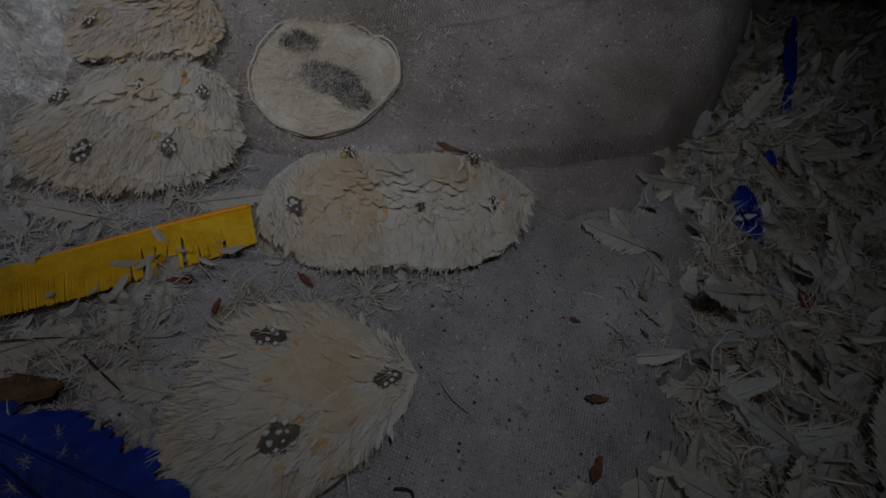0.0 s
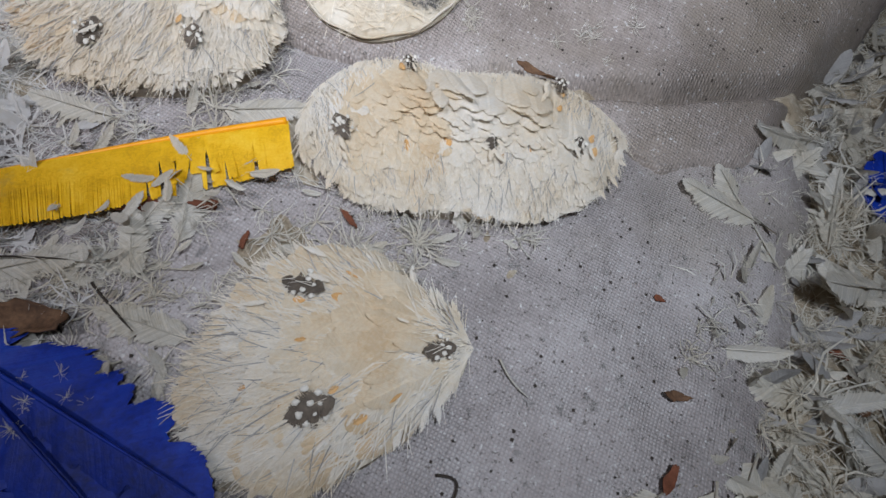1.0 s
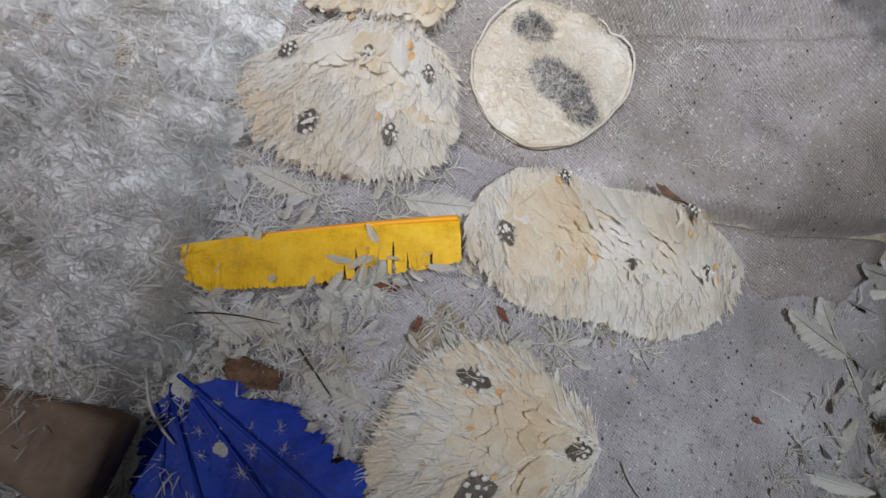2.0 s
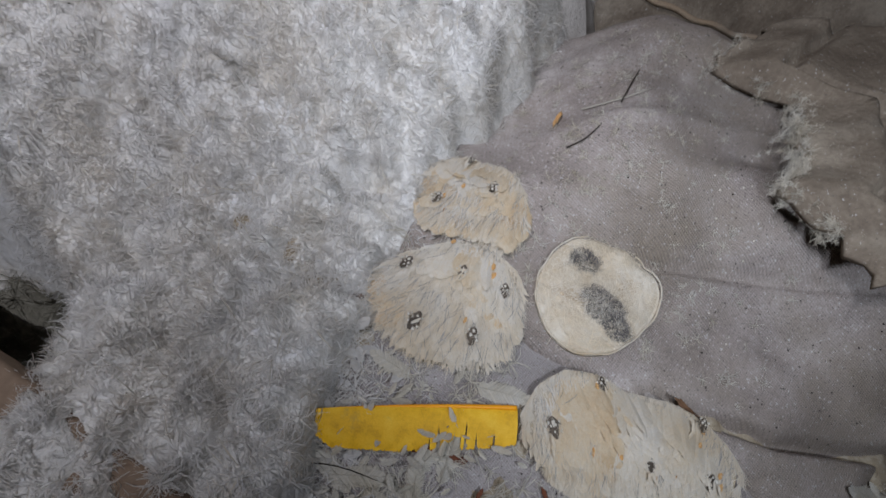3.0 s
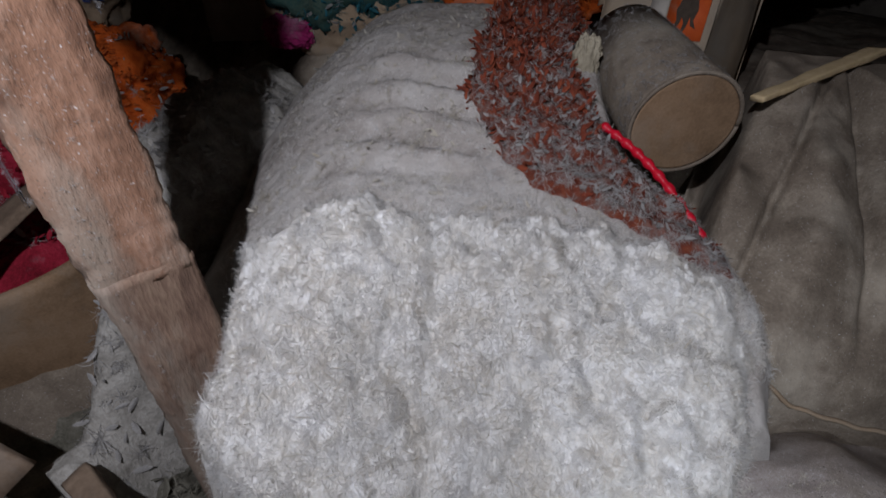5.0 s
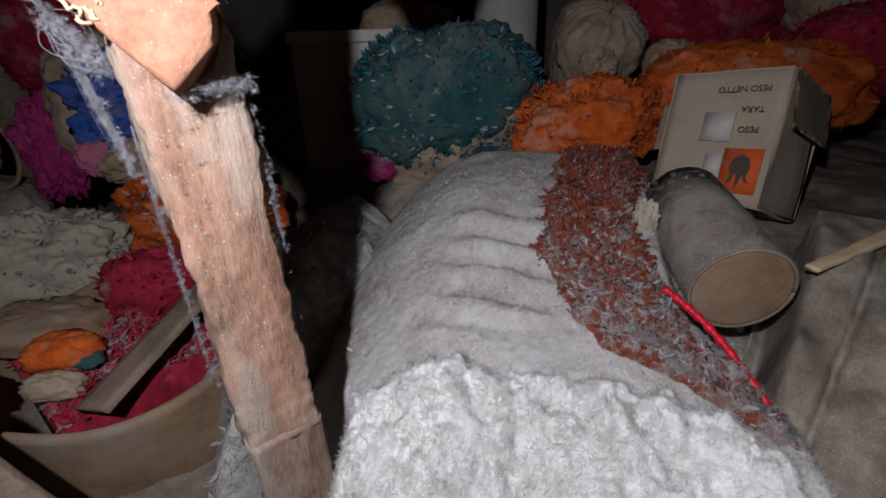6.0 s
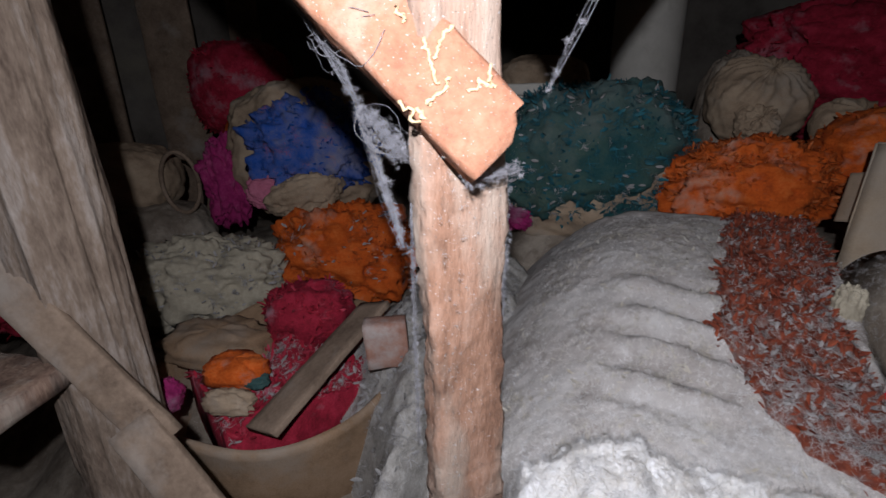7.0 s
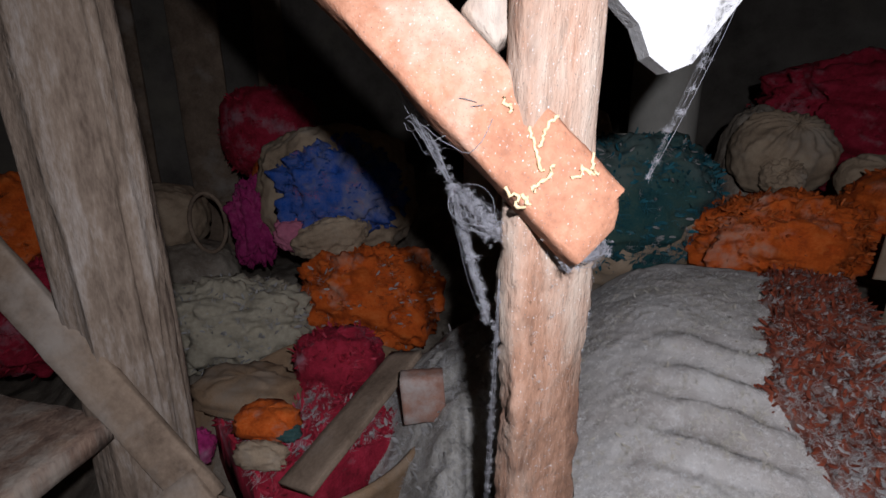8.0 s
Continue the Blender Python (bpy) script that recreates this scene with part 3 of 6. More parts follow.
def upper_sack_z(x, y):
    d = y - upper_edge(x)
    z = ground_z(x, y) + 0.004
    z = z + 0.100 * step((y - 0.42) / 0.17) * step((x + 0.30) / 0.17) + 0.05 * step((y - 0.62) / 0.25)
    z = z + 0.014 * np.sqrt(np.clip(d / 0.06, 0, 1)) - 0.006
    crease = np.interp(x, [-0.12, 0.02, 0.11, 0.206, 0.3], [0.349, 0.358, 0.369, 0.404, 0.45])
    z = z - 0.036 * np.exp(-((y - crease) / 0.006) ** 2) * step((x + 0.05) / 0.05) - 0.006 * step((crease - y) / 0.01) * step((x - 0.05) / 0.05)
    z = z + 0.008 * np.sin(26 * (y + 0.35 * x) + 3 * flat_noise(x, y, 4, 2, 21)) * step((y - 0.4) / 0.05) * (0.35 + 0.65 * step((x + 0.12) / 0.1))
    z = z - 0.011 * np.exp(-((y - 0.47 - 0.30 * (x + 0.08)) / 0.007) ** 2) * step((x + 0.1) / 0.03)
    z = z + 0.004 * flat_noise(x, y, 9, 3, 22)
    z = z + 0.007 * (0.5 - np.abs(flat_noise(x * 0.5 + 0.25 * y, y - 0.4 * x, 16, 2, 24))) * step((y - 0.40) / 0.05)
    ex = 0.2 + (y - 0.34) * 0.62
    z = z - 0.004 * np.exp(-((y - 0.56 - 0.75 * (x - 0.05)) / 0.006) ** 2) * step((x + 0.02) / 0.03) - 0.005 * np.exp(-((y - 0.63 - 0.25 * (x - 0.05)) / 0.009) ** 2) * step((x + 0.04) / 0.05)
    z = z - 0.20 * np.clip((x - ex + 0.03) / 0.10, 0, 2) ** 2
    z = z - 0.07 * step(-d / 0.012) - 0.07 * step((-0.325 - x) / 0.03)
    z = z - 0.17 * step((y - 0.72) / 0.28)
    z = z - 0.22 * np.exp(-(((x + 0.265) / 0.035) ** 4 + ((y - 0.87) / 0.045) ** 4))
    return z


litter = mound("feather_litter", litter_z, -0.5, 1.2, -0.6, 1.0, 0.008, 0.0, M_LITTER)
tagged(litter, "trodden off-white feather litter covering the floor", "feathers", kind="stuff")
lower_sack = mound("woven_sack", lower_sack_z, -0.36, 0.26, -0.06, 0.36, 0.004, 0.05, M_SACK)
tagged(lower_sack, "flat pale grey woven plastic sack strewn with feathers", "sack")
upper_sack = mound("woven_sack", upper_sack_z, -0.42, 0.70, 0.30, 1.12, 0.004, 0.05, M_SACK2)
tagged(upper_sack, "full lilac-grey woven plastic sack with a creased edge", "sack")

# ---- the burst bale of down ----
WX, WY, AX, AY, OX, OY = 0.9, 0.437, -0.437, 0.9, -0.62, 0.5


def bale_xy(w, a):
    return OX + w * WX + a * AX, OY + w * WY + a * AY


def bale_wa(x, y):
    return (x - OX) * WX + (y - OY) * WY, (x - OX) * AX + (y - OY) * AY


PROFILE_A = [-0.6, -0.36, -0.25, -0.2, -0.1, 0.0, 0.1, 0.2, 0.3, 0.45, 0.6, 0.75, 1.0, 1.3]
PROFILE_Z = [0.37, 0.405, 0.395, 0.405, 0.475, 0.545, 0.635, 0.735, 0.80, 0.855, 0.915, 0.975, 1.03, 1.05]


def profile(a):
    return (np.interp(a - 0.03, PROFILE_A, PROFILE_Z) + np.interp(a, PROFILE_A, PROFILE_Z) + np.interp(a + 0.03, PROFILE_A, PROFILE_Z)) / 3


def mouth(w):
    return 0.25 - 0.45 * (w + 0.05) ** 2 + 0.010 * flat_noise(w, 0 * w + 0.3, 14, 3, 35)


def down_z(w, a):
    x, y = bale_xy(w, a)
    n1, n2, n3 = flat_noise(x, y, 9, 3, 31), flat_noise(x, y, 32, 3, 32), flat_noise(x, y, 80, 2, 33)
    aa = a + 0.11 * step((-0.08 - w) / 0.22) * step((a + 0.3) / 0.2)
    n4 = flat_noise(x, y, 20, 2, 34)
    wx, wy = x + 0.012 * n2, y + 0.012 * n4
    z = profile(aa) + 0.018 * n1 + 0.036 * (clumps(wx, wy, 0.060, 3) - 0.6) + 0.016 * (clumps(wx + 0.004 * n3, wy, 0.027, 4) - 0.6) + 0.005 * n3 + 0.010 * step((a - 0.02) / 0.16)
    z = z - 0.24 * np.clip((-0.24 - w) / 0.42, 0, 2) ** 2 * step((a + 0.05) / 0.15)
    z = z - 0.22 * np.clip((w - 0.34) / 0.13, 0, 1) ** 2 - 0.30 * step((-0.45 - w) / 0.07)
    rim = np.interp(a, [-0.6, -0.28, -0.234, -0.165, -0.137, -0.038, 0.06, 0.19], [-0.11, -0.095, -0.137, -0.212, -0.30, -0.44, -0.52, -0.6])
    drop = step((rim - w + 0.015 * n1 + 0.02 * n4 + 0.02 * n2) / 0.10)
    z = z - 0.30 * drop + 0.05 * drop * (1 - drop) * 4 * (n2 + 0.6 * n4)
    edge = np.interp(y, [0.0, 0.21, 0.27, 0.34, 0.42, 0.49, 0.58, 0.70, 0.83], [-0.315, -0.325, -0.33, -0.342, -0.325, -0.347, -0.325, -0.306, -0.283])
    z = z - 0.09 * step((x - edge + 0.012 * n2) / 0.035) * step((0.1 - a) / 0.08)
    z = z - 0.10 * step((a - mouth(w) - 0.03 + 0.010 * n2) / 0.09)
    return z


bale = holder("feather_bale", "large burst bale of white down in a dusty grey wrapper", "bale", place=(-0.8, 0.8, 0))


def under(ob, thing):
    """Hang ob under thing without moving it."""
    ob.parent = thing
    ob.matrix_parent_inverse = Matrix.Translation(-thing.location)
    return ob


def wrap_z(w, a):
    x, y = bale_xy(w, a)
    z = profile(a) - 0.006 + 0.010 * flat_noise(x, y, 7, 3, 41) - 0.26 * np.maximum(w - 0.15, 0) * step((a - 0.15) / 0.2)
    z = z - 0.24 * np.clip((-0.24 - w) / 0.42, 0, 2) ** 2
    edge = np.interp(a, [0.15, 0.35, 0.52, 0.7, 1.3], [0.42, 0.39, 0.22, 0.19, 0.22])
    z = z - 0.28 * step((w - edge) / 0.13)
    pleat = np.sin(2 * np.pi * (a * 11 + 0.5 * flat_noise(x, y, 3, 2, 42) + 0.6 * w))
    z = z + 0.014 * np.sign(pleat) * np.abs(pleat) ** 0.7 * step((a - 0.36) / 0.1) * step((0.9 - a) / 0.2) * step((w + 0.42) / 0.2) * step((-0.02 - w) / 0.12)
    z = z - 0.035 * step((mouth(w) + 0.06 - a) / 0.08) - 0.40 * step((-0.48 - w) / 0.10) * step((0.32 - a) / 0.12)
    return z + 0.003 * flat_noise(x, y, 60, 2, 43)


under(mound("wrapper", wrap_z, -0.78, 0.52, 0.08, 1.3, 0.007, 0.05, M_WRAP, axes=bale_xy), bale)["label"] = "pleated dusty grey canvas wrapper"
under(mound("down_filling", down_z, -0.56, 0.48, -0.62, 0.36, 0.0055, 0.05, M_DOWN, axes=bale_xy), bale)["label"] = "fluffy white down bulging out"


def on_bale(fn, n, w0, w1, a0, a1):
    w, a = rng.uniform(w0, w1, n), rng.uniform(a0, a1, n)
    x, y = bale_xy(w, a)
    def world(xx, yy):
        return fn(*bale_wa(xx, yy))
    return w, a, np.stack([x, y, fn(w, a)], -1), slope(world, x, y)


TUFTS = [tuft(1.0, 15, s) for s in range(8)]
SLIVER = [(np.array([(-0.015, 0, 0), (0.015, 0, 0), (0.022, 0.5, 0.06), (-0.022, 0.5, 0.06), (0.008, 1, 0.02), (-0.008, 1, 0.02)]), np.array([[0, 1, 2, 3], [3, 2, 4, 5]]), np.zeros((6, 2)))]
PLUMES = [feather(1.0, 0.42, 8, 0.6, c, 50 + k, 0.12, 0.25) for k, c in enumerate((0.2, 0.5, -0.2, 0.8))]

w, a, p, nrm = on_bale(down_z, 90000, -0.56, 0.478, -0.61, 0.31)
pick = rng.random(len(w)) < np.linalg.norm(nrm, axis=1) / 3.6
w, a, p, nrm = w[pick], a[pick], p[pick], nrm[pick]
nrm = nrm / np.linalg.norm(nrm, axis=1)[:, None]
x, y = p[:, 0], p[:, 1]
keep = ((p[:, 2] > litter_z(x, y) - 0.004) | (x < -0.42)) & ((p[:, 2] > wrap_z(w, a) - 0.01) | (a < 0.15))
p, nrm = p[keep], nrm[keep]
v, f, uv = strew(TUFTS, p - 0.002 * nrm, nrm, rng.uniform(0, 6.28, len(p)), rng.uniform(-0.4, 0.5, len(p)), rng.uniform(0.009, 0.025, len(p)))
under(solid("down_fluff", v, f, M_TUFT, uv=uv), bale)["kind"] = "stuff"
sel = rng.random(len(p)) < 0.08
v, f, uv = strew(SLIVER, p[sel] + 0.004 * nrm[sel], nrm[sel], rng.uniform(0, 6.28, sel.sum()), rng.uniform(-0.1, 0.7, sel.sum()), rng.uniform(0.008, 0.028, sel.sum()))
under(solid("quill_litter", v, f, M_FEATHER, uv=uv), bale)["kind"] = "stuff"

# dust and fluff over the wrapper
w, a, p, nrm = on_bale(wrap_z, 40000, -0.60, 0.50, 0.15, 1.25)
near = np.exp(-np.maximum(a - mouth(w), 0) / 0.10) + 0.30 + 0.7 * (w > 0.36) * (a < 0.45)
keep = (rng.random(len(w)) < near)
v, f, uv = strew(TUFTS, p[keep], nrm[keep], rng.uniform(0, 6.28, keep.sum()), rng.uniform(-0.4, 0.4, keep.sum()), rng.uniform(0.005, 0.013, keep.sum()) + 0.012 * np.exp(-np.maximum(a[keep] - mouth(w[keep]), 0) / 0.06))
under(solid("dusty_fluff", v, f, M_TUFT, uv=uv), bale)["kind"] = "stuff"

w, a, p, nrm = on_bale(wrap_z, 2600, -0.58, 0.40, 0.18, 1.2)
keep = rng.random(len(w)) < 0.25 + 0.75 * (flat_noise(p[:, 0], p[:, 1], 9, 2, 44) > 0.15)
v, f, uv = strew(PLUMES + TUFTS, p[keep] + 0.002 * nrm[keep], nrm[keep], rng.uniform(0, 6.28, keep.sum()), rng.uniform(-0.1, 0.3, keep.sum()), rng.uniform(0.008, 0.024, keep.sum()))
under(solid("loose_plumage", v, f, M_FEATHER, uv=uv), bale)["kind"] = "stuff"


# rust-red feathers spilling along the top of the bale
def rust_l(a):
    return np.interp(a, [0.27, 0.32, 0.36, 0.40, 0.5, 0.64, 0.8, 1.0, 1.3], [0.33, 0.24, 0.12, 0.03, -0.03, -0.11, -0.10, -0.06, -0.03])


def rust_r(a):
    return np.interp(a, [0.26, 0.36, 0.45, 0.52, 0.66, 0.8, 1.0, 1.3], [0.40, 0.38, 0.28, 0.205, 0.16, 0.15, 0.2, 0.22])


def rust_z(w, a):
    x, y = bale_xy(w, a)
    inside = np.minimum(np.minimum(w - rust_l(a), rust_r(a) - w), (a - 0.265) * 1.2)
    inside = inside + 0.02 * flat_noise(x, y, 18, 2, 53)
    return profile(a) - 0.26 * np.maximum(w - 0.15, 0) * step((a - 0.15) / 0.2) - 0.03 + 0.05 * step((inside + 0.015) / 0.04) + 0.010 * flat_noise(x, y, 20, 3, 51) + 0.006 * flat_noise(x, y, 60, 2, 52) - 0.45 * step((-inside - 0.012) / 0.06)


rust = mound("rust_feather_spill", rust_z, -0.14, 0.44, 0.24, 1.28, 0.007, 0.3, M_RUSTBED, axes=bale_xy)
rust_thing = holder("rust_feather_heap", "heap of rust-red feathers dulled by grey dust on the bale", "feathers", place=(-0.8, 1.1, 0.9))
under(rust, rust_thing)
w, a, p, nrm = on_bale(rust_z, 10500, -0.14, 0.42, 0.26, 1.27)
keep = (w > rust_l(a) - 0.015 - 0.01 * rng.random(len(w))) & (w < rust_r(a) + 0.01) & (a > 0.265)
w, a, p, nrm = w[keep], a[keep], p[keep], nrm[keep]
dusty = rng.random(len(w)) < np.interp(a, [0.3, 0.45, 0.6, 0.8], [0.97, 0.88, 0.6, 0.35])
for flag, tmpl, m_, nm, lo, hi in ((False, PLUMES, M_RUST, "rust_plumage", 0.014, 0.03), (True, TUFTS + PLUMES[:2], M_GREYDOWN, "grey_plumage", 0.010, 0.022)):
    s = dusty == flag
    v, f, uv = strew(tmpl, p[s], nrm[s], rng.uniform(0, 6.28, s.sum()), rng.uniform(-0.1, 0.6, s.sum()), rng.uniform(lo, hi, s.sum()))
    under(solid(nm, v, f, m_, uv=uv), rust_thing)["kind"] = "stuff"

t = np.linspace(0, 1, 40)
x, y = -0.687 + 0.245 * t, 1.064 - 0.096 * t + 0.012 * np.sin(np.pi * t)
z = 0.907 - 0.143 * t + 0.016 * np.sin(np.pi * t)
v, f = tube(np.stack([x, y, z], -1), 0.0085 + 0.0022 * np.sin(t * 60), 10)
tagged(solid("red_cord", v, f, M_ROPE), "bright red twisted plastic cord lying along the bale", "cord")


# ---- brown canvas sacks beside the bale ----
def right_edge(x):
    return np.interp(x, [-0.55, -0.42, -0.32, -0.278, -0.211, -0.10, -0.018, 0.15, 0.6], [1.05, 0.95, 0.87, 0.855, 0.889, 0.945, 0.995, 1.03, 1.05])


def hem_z(x):
    return np.interp(x, [-0.42, -0.278, -0.211, -0.10, -0.018, 0.3], [0.62, 0.586, 0.525, 0.485, 0.458, 0.43])


def brown_sack_z(x, y):
    d = y - right_edge(x)
    top = 0.60 + 0.60 * (y - 0.78) - 0.10 * (x + 0.15)
    z = hem_z(x) + (top - hem_z(x)) * np.sqrt(np.clip(d / 0.16, 0, 1)) - 0.30 * step(-d / 0.015)
    z = z + 0.024 * np.sin(24 * x + 9 * (y - 0.9) + 4 * flat_noise(x, y, 3, 2, 61)) * step((d - 0.02) / 0.15)
    z = z + 0.010 * (1 - np.abs(flat_noise(x * 1.4 + 0.5 * y, y, 8, 2, 64))) * step((d - 0.02) / 0.08)
    z = z - 0.03 * np.exp(-((x + 0.36 - 0.12 * (y - 1.0)) / 0.008) ** 2) * step((d - 0.03) / 0.05) - 0.035 * np.exp(-((x + 0.15 + 0.25 * (y - 1.0)) / 0.012) ** 2) * step((y - 0.95) / 0.08)
    z = z + 0.010 * flat_noise(x, y, 10, 3, 62) * step(d / 0.04) - 0.32 * step((-0.42 - x) / 0.05)
    return np.minimum(z, 0.98 + 0.1 * (y - 1.3) + 0.01 * flat_noise(x, y, 12, 2, 63))


brown = mound("canvas_sack", brown_sack_z, -0.50, 0.60, 0.64, 1.55, 0.007, 0.1, M_CANVAS)
tagged(brown, "slumped brown dusty canvas sack with deep creases", "sack")


def torn_edge(y):
    return np.interp(y, [0.46, 0.508, 0.538, 0.575, 0.62, 0.69, 0.712, 0.75, 0.83, 0.90], [0.10, 0.06, 0.012, 0.034, 0.032, 0.033, -0.07, -0.055, -0.012, 0.0])


def cloth_sheet(name, fn, edge, y0, y1, wide, thick, material, parent):
    """A thick hanging cloth: from its torn edge towards +x over wide metres."""
    nu, nv = 60, 60
    k, y = np.meshgrid(np.linspace(0, 1, nu) ** 1.3, np.linspace(y0, y1, nv), indexing="ij")
    x = edge(y) + 0.007 * flat_noise(0 * y, y, 90, 3, 71) * (1 - k) + k * wide
    z = fn(x, y)
    top = np.stack([x, y, z], -1).reshape(-1, 3)
    low = top - (0, 0, thick)
    q = quads(nu, nv)
    n = nu * nv
    ids = np.arange(n).reshape(nu, nv)
    ring = np.concatenate([ids[:, 0], ids[-1, 1:], ids[-2::-1, -1], ids[0, -2:0:-1]])
    faces = q.tolist() + (q[:, ::-1] + n).tolist()
    m_ = len(ring)
    faces += [[int(ring[(i + 1) % m_]), int(ring[i]), int(ring[i]) + n, int(ring[(i + 1) % m_]) + n] for i in range(m_)]
    return solid(name, np.concatenate([top, low]), faces, material, parent, uv=np.tile(np.stack([x.ravel(), y.ravel()], -1), (2, 1)))


def torn_sack_z(x, y):
    d = x - torn_edge(y)
    z = 0.502 + 0.10 * (y - 0.6) + 0.030 * np.sqrt(np.clip(d / 0.06, 0, 1)) + 0.06 * d
    z = z + 0.006 * flat_noise(x, y, 14, 3, 72) - 0.02 * np.exp(-((d - 0.075) / 0.008) ** 2) - 0.16 * step((y - 0.84) / 0.10)
    return np.maximum(z, upper_sack_z(x, y) + 0.010)


torn = holder("torn_sack", "torn brown canvas flap with white fluff along its ragged edge", "sack", place=(0.15, 0.7, 0.62))
under(cloth_sheet("cloth", torn_sack_z, torn_edge, 0.46, 0.96, 0.46, 0.006, M_CANVAS, None), torn)
yy = rng.uniform(0.50, 0.78, 420)
xx = torn_edge(yy) + rng.normal(0, 0.007, 420)
zz = torn_sack_z(torn_edge(yy) + 0.012, yy) - rng.random(420) * 0.025
v, f, uv = strew([tuft(1.0, 26, 900 + k) for k in range(5)], np.stack([xx, yy, zz], -1), np.stack([-0.6 + 0 * xx, -0.4 + 0 * xx, 0.5 + 0 * xx], -1), rng.uniform(0, 6.28, 420), rng.uniform(-0.4, 0.6, 420), rng.uniform(0.003, 0.011, 420))
under(solid("fluff", v, f, M_FEATHER, uv=uv), torn)["kind"] = "stuff"

hx = np.linspace(-0.30, 0.12, 50)
hy, hz = right_edge(hx), hem_z(hx) + 0.002 + 0.002 * np.sin(hx * 90)
v, f = tube(np.column_stack([hx, hy - 0.004, hz]), 0.0042, 8, 3, 0.3)
hem = solid("hem", v, f, M_BEIGE)
hem.parent = brown
hem["label"] = "frayed pale hem"


# ---- feather pads on the sacks ----
def inside(px, py, poly):
    r = np.zeros(len(px), bool)
    j = len(poly) - 1
    for i in range(len(poly)):
        (xi, yi), (xj, yj) = poly[i], poly[j]
        c = ((yi > py) != (yj > py)) & (px < (xj - xi) * (py - yi) / (yj - yi + 1e-12) + xi)
        r ^= c
        j = i
    return r


def on_upper(x, y):
    return np.maximum(ground_z(x, y), np.minimum(upper_sack_z(x, y) - 0.0005, ground_z(x, y) + 0.03))


def pad_surface(poly, dome, base=ground_z):
    c = np.mean(poly, 0)
    q = np.array(poly) - c
    ang = np.arctan2(q[:, 1], q[:, 0])
    o = np.argsort(ang)
    ang, rad = ang[o], np.linalg.norm(q, axis=1)[o]
    full, fr = np.concatenate([ang - 2 * np.pi, ang, ang + 2 * np.pi]), np.tile(rad, 3)
    ang = np.linspace(-np.pi, np.pi, 121)
    dense = np.interp(ang[:-1], full, fr)
    kern = np.exp(-np.arange(-8, 9) ** 2 / 18.0)
    dense = np.convolve(np.concatenate([dense[-8:], dense, dense[:8]]), kern / kern.sum(), "valid")
    rad = np.append(dense, dense[0])
    def radius(x, y):
        return np.hypot(x - c[0], y - c[1]) / np.interp(np.arctan2(y - c[1], x - c[0]), ang, rad)
    def height(x, y):
        return base(x, y) + 0.002 + dome * np.sqrt(np.clip(1 - radius(x, y) ** 2, 0, 1))
    def skin(n=64, rings=14):
        th = np.linspace(-np.pi, np.pi, n, endpoint=False)
        rr = np.interp(th, ang, rad)
        k = np.linspace(0.02, 0.94, rings)
        x = c[0] + np.cos(th)[:, None] * rr[:, None] * k
        y = c[1] + np.sin(th)[:, None] * rr[:, None] * k
        z = height(x, y) + 0.0015 * flat_noise(x, y, 80, 2, 5)
        z[:, -1] -= 0.004
        v = np.stack([x, y, z], -1).reshape(-1, 3)
        f = quads(n, rings, True).tolist()
        f.append([i * rings for i in range(n)][::-1])
        b = len(v)
        low = v.reshape(n, rings, 3)[:, -1] - (0, 0, 0.012)
        f += [[i * rings + rings - 1, b + i, b + (i + 1) % n, ((i + 1) % n) * rings + rings - 1] for i in range(n)]
        f.append([b + i for i in range(n)])
        return np.concatenate([v, low]), f
    def outline(k, n=90):
        th = np.linspace(-np.pi, np.pi, n)
        rr = np.interp(th, ang, rad) * k
        return c[0] + np.cos(th) * rr, c[1] + np.sin(th) * rr
    return c, radius, height, skin, outline


def spotted_feather(parent, place, nrm, yaw, size, dots, seed):
    """A dark rounded vane with two rows of pale dots."""
    tv, tf, tu = feather(1.0, 0.85, 12, 0.5, 0.05, seed, 0.02, 0.9)
    v, f, uv = strew([(tv, tf, tu)], np.array([place]), np.array([nrm]), np.array([yaw]), np.array([0.0]), np.array([size]))
    vane = solid("spotted_vane", v, f, M_SPOT, uv=uv)
    under(vane, parent)["label"] = "dark vane with pale round spots"
    r = np.random.default_rng(seed)
    k = 10
    th = np.linspace(0, 2 * np.pi, k, endpoint=False)
    n = np.array(nrm) / np.linalg.norm(nrm)
    fw = np.array([-np.sin(yaw), np.cos(yaw), 0])
    fw -= n * (fw @ n)
    sx = np.cross(fw, n)
    for i in range(dots):
        row, col = divmod(i, 3)
        cx = ((col - 1) * 0.25 + (0.12 if row % 2 else 0.0)) * size + 0.04 * size * r.uniform(-1, 1)
        cy = size * (0.26 + 0.21 * row) + 0.04 * size * r.uniform(-1, 1)
        rd = 0.068 * size * r.uniform(0.6, 1.25)
        c = np.array(place) + sx * cx + fw * cy + n * 0.0012
        ring = c + rd * r.uniform(0.7, 1.25, k)[:, None] * (np.cos(th)[:, None] * sx + 1.15 * np.sin(th)[:, None] * fw)
        top = np.concatenate([ring - n * 0.0008, c + (ring - c) * 0.7 + n * 0.0003])
        faces = [[j, (j + 1) % k, k + (j + 1) % k, k + j] for j in range(k)] + [[k + j for j in range(k)]]
        dot = solid("spot", top, faces, M_DOT)
        dot.parent = vane


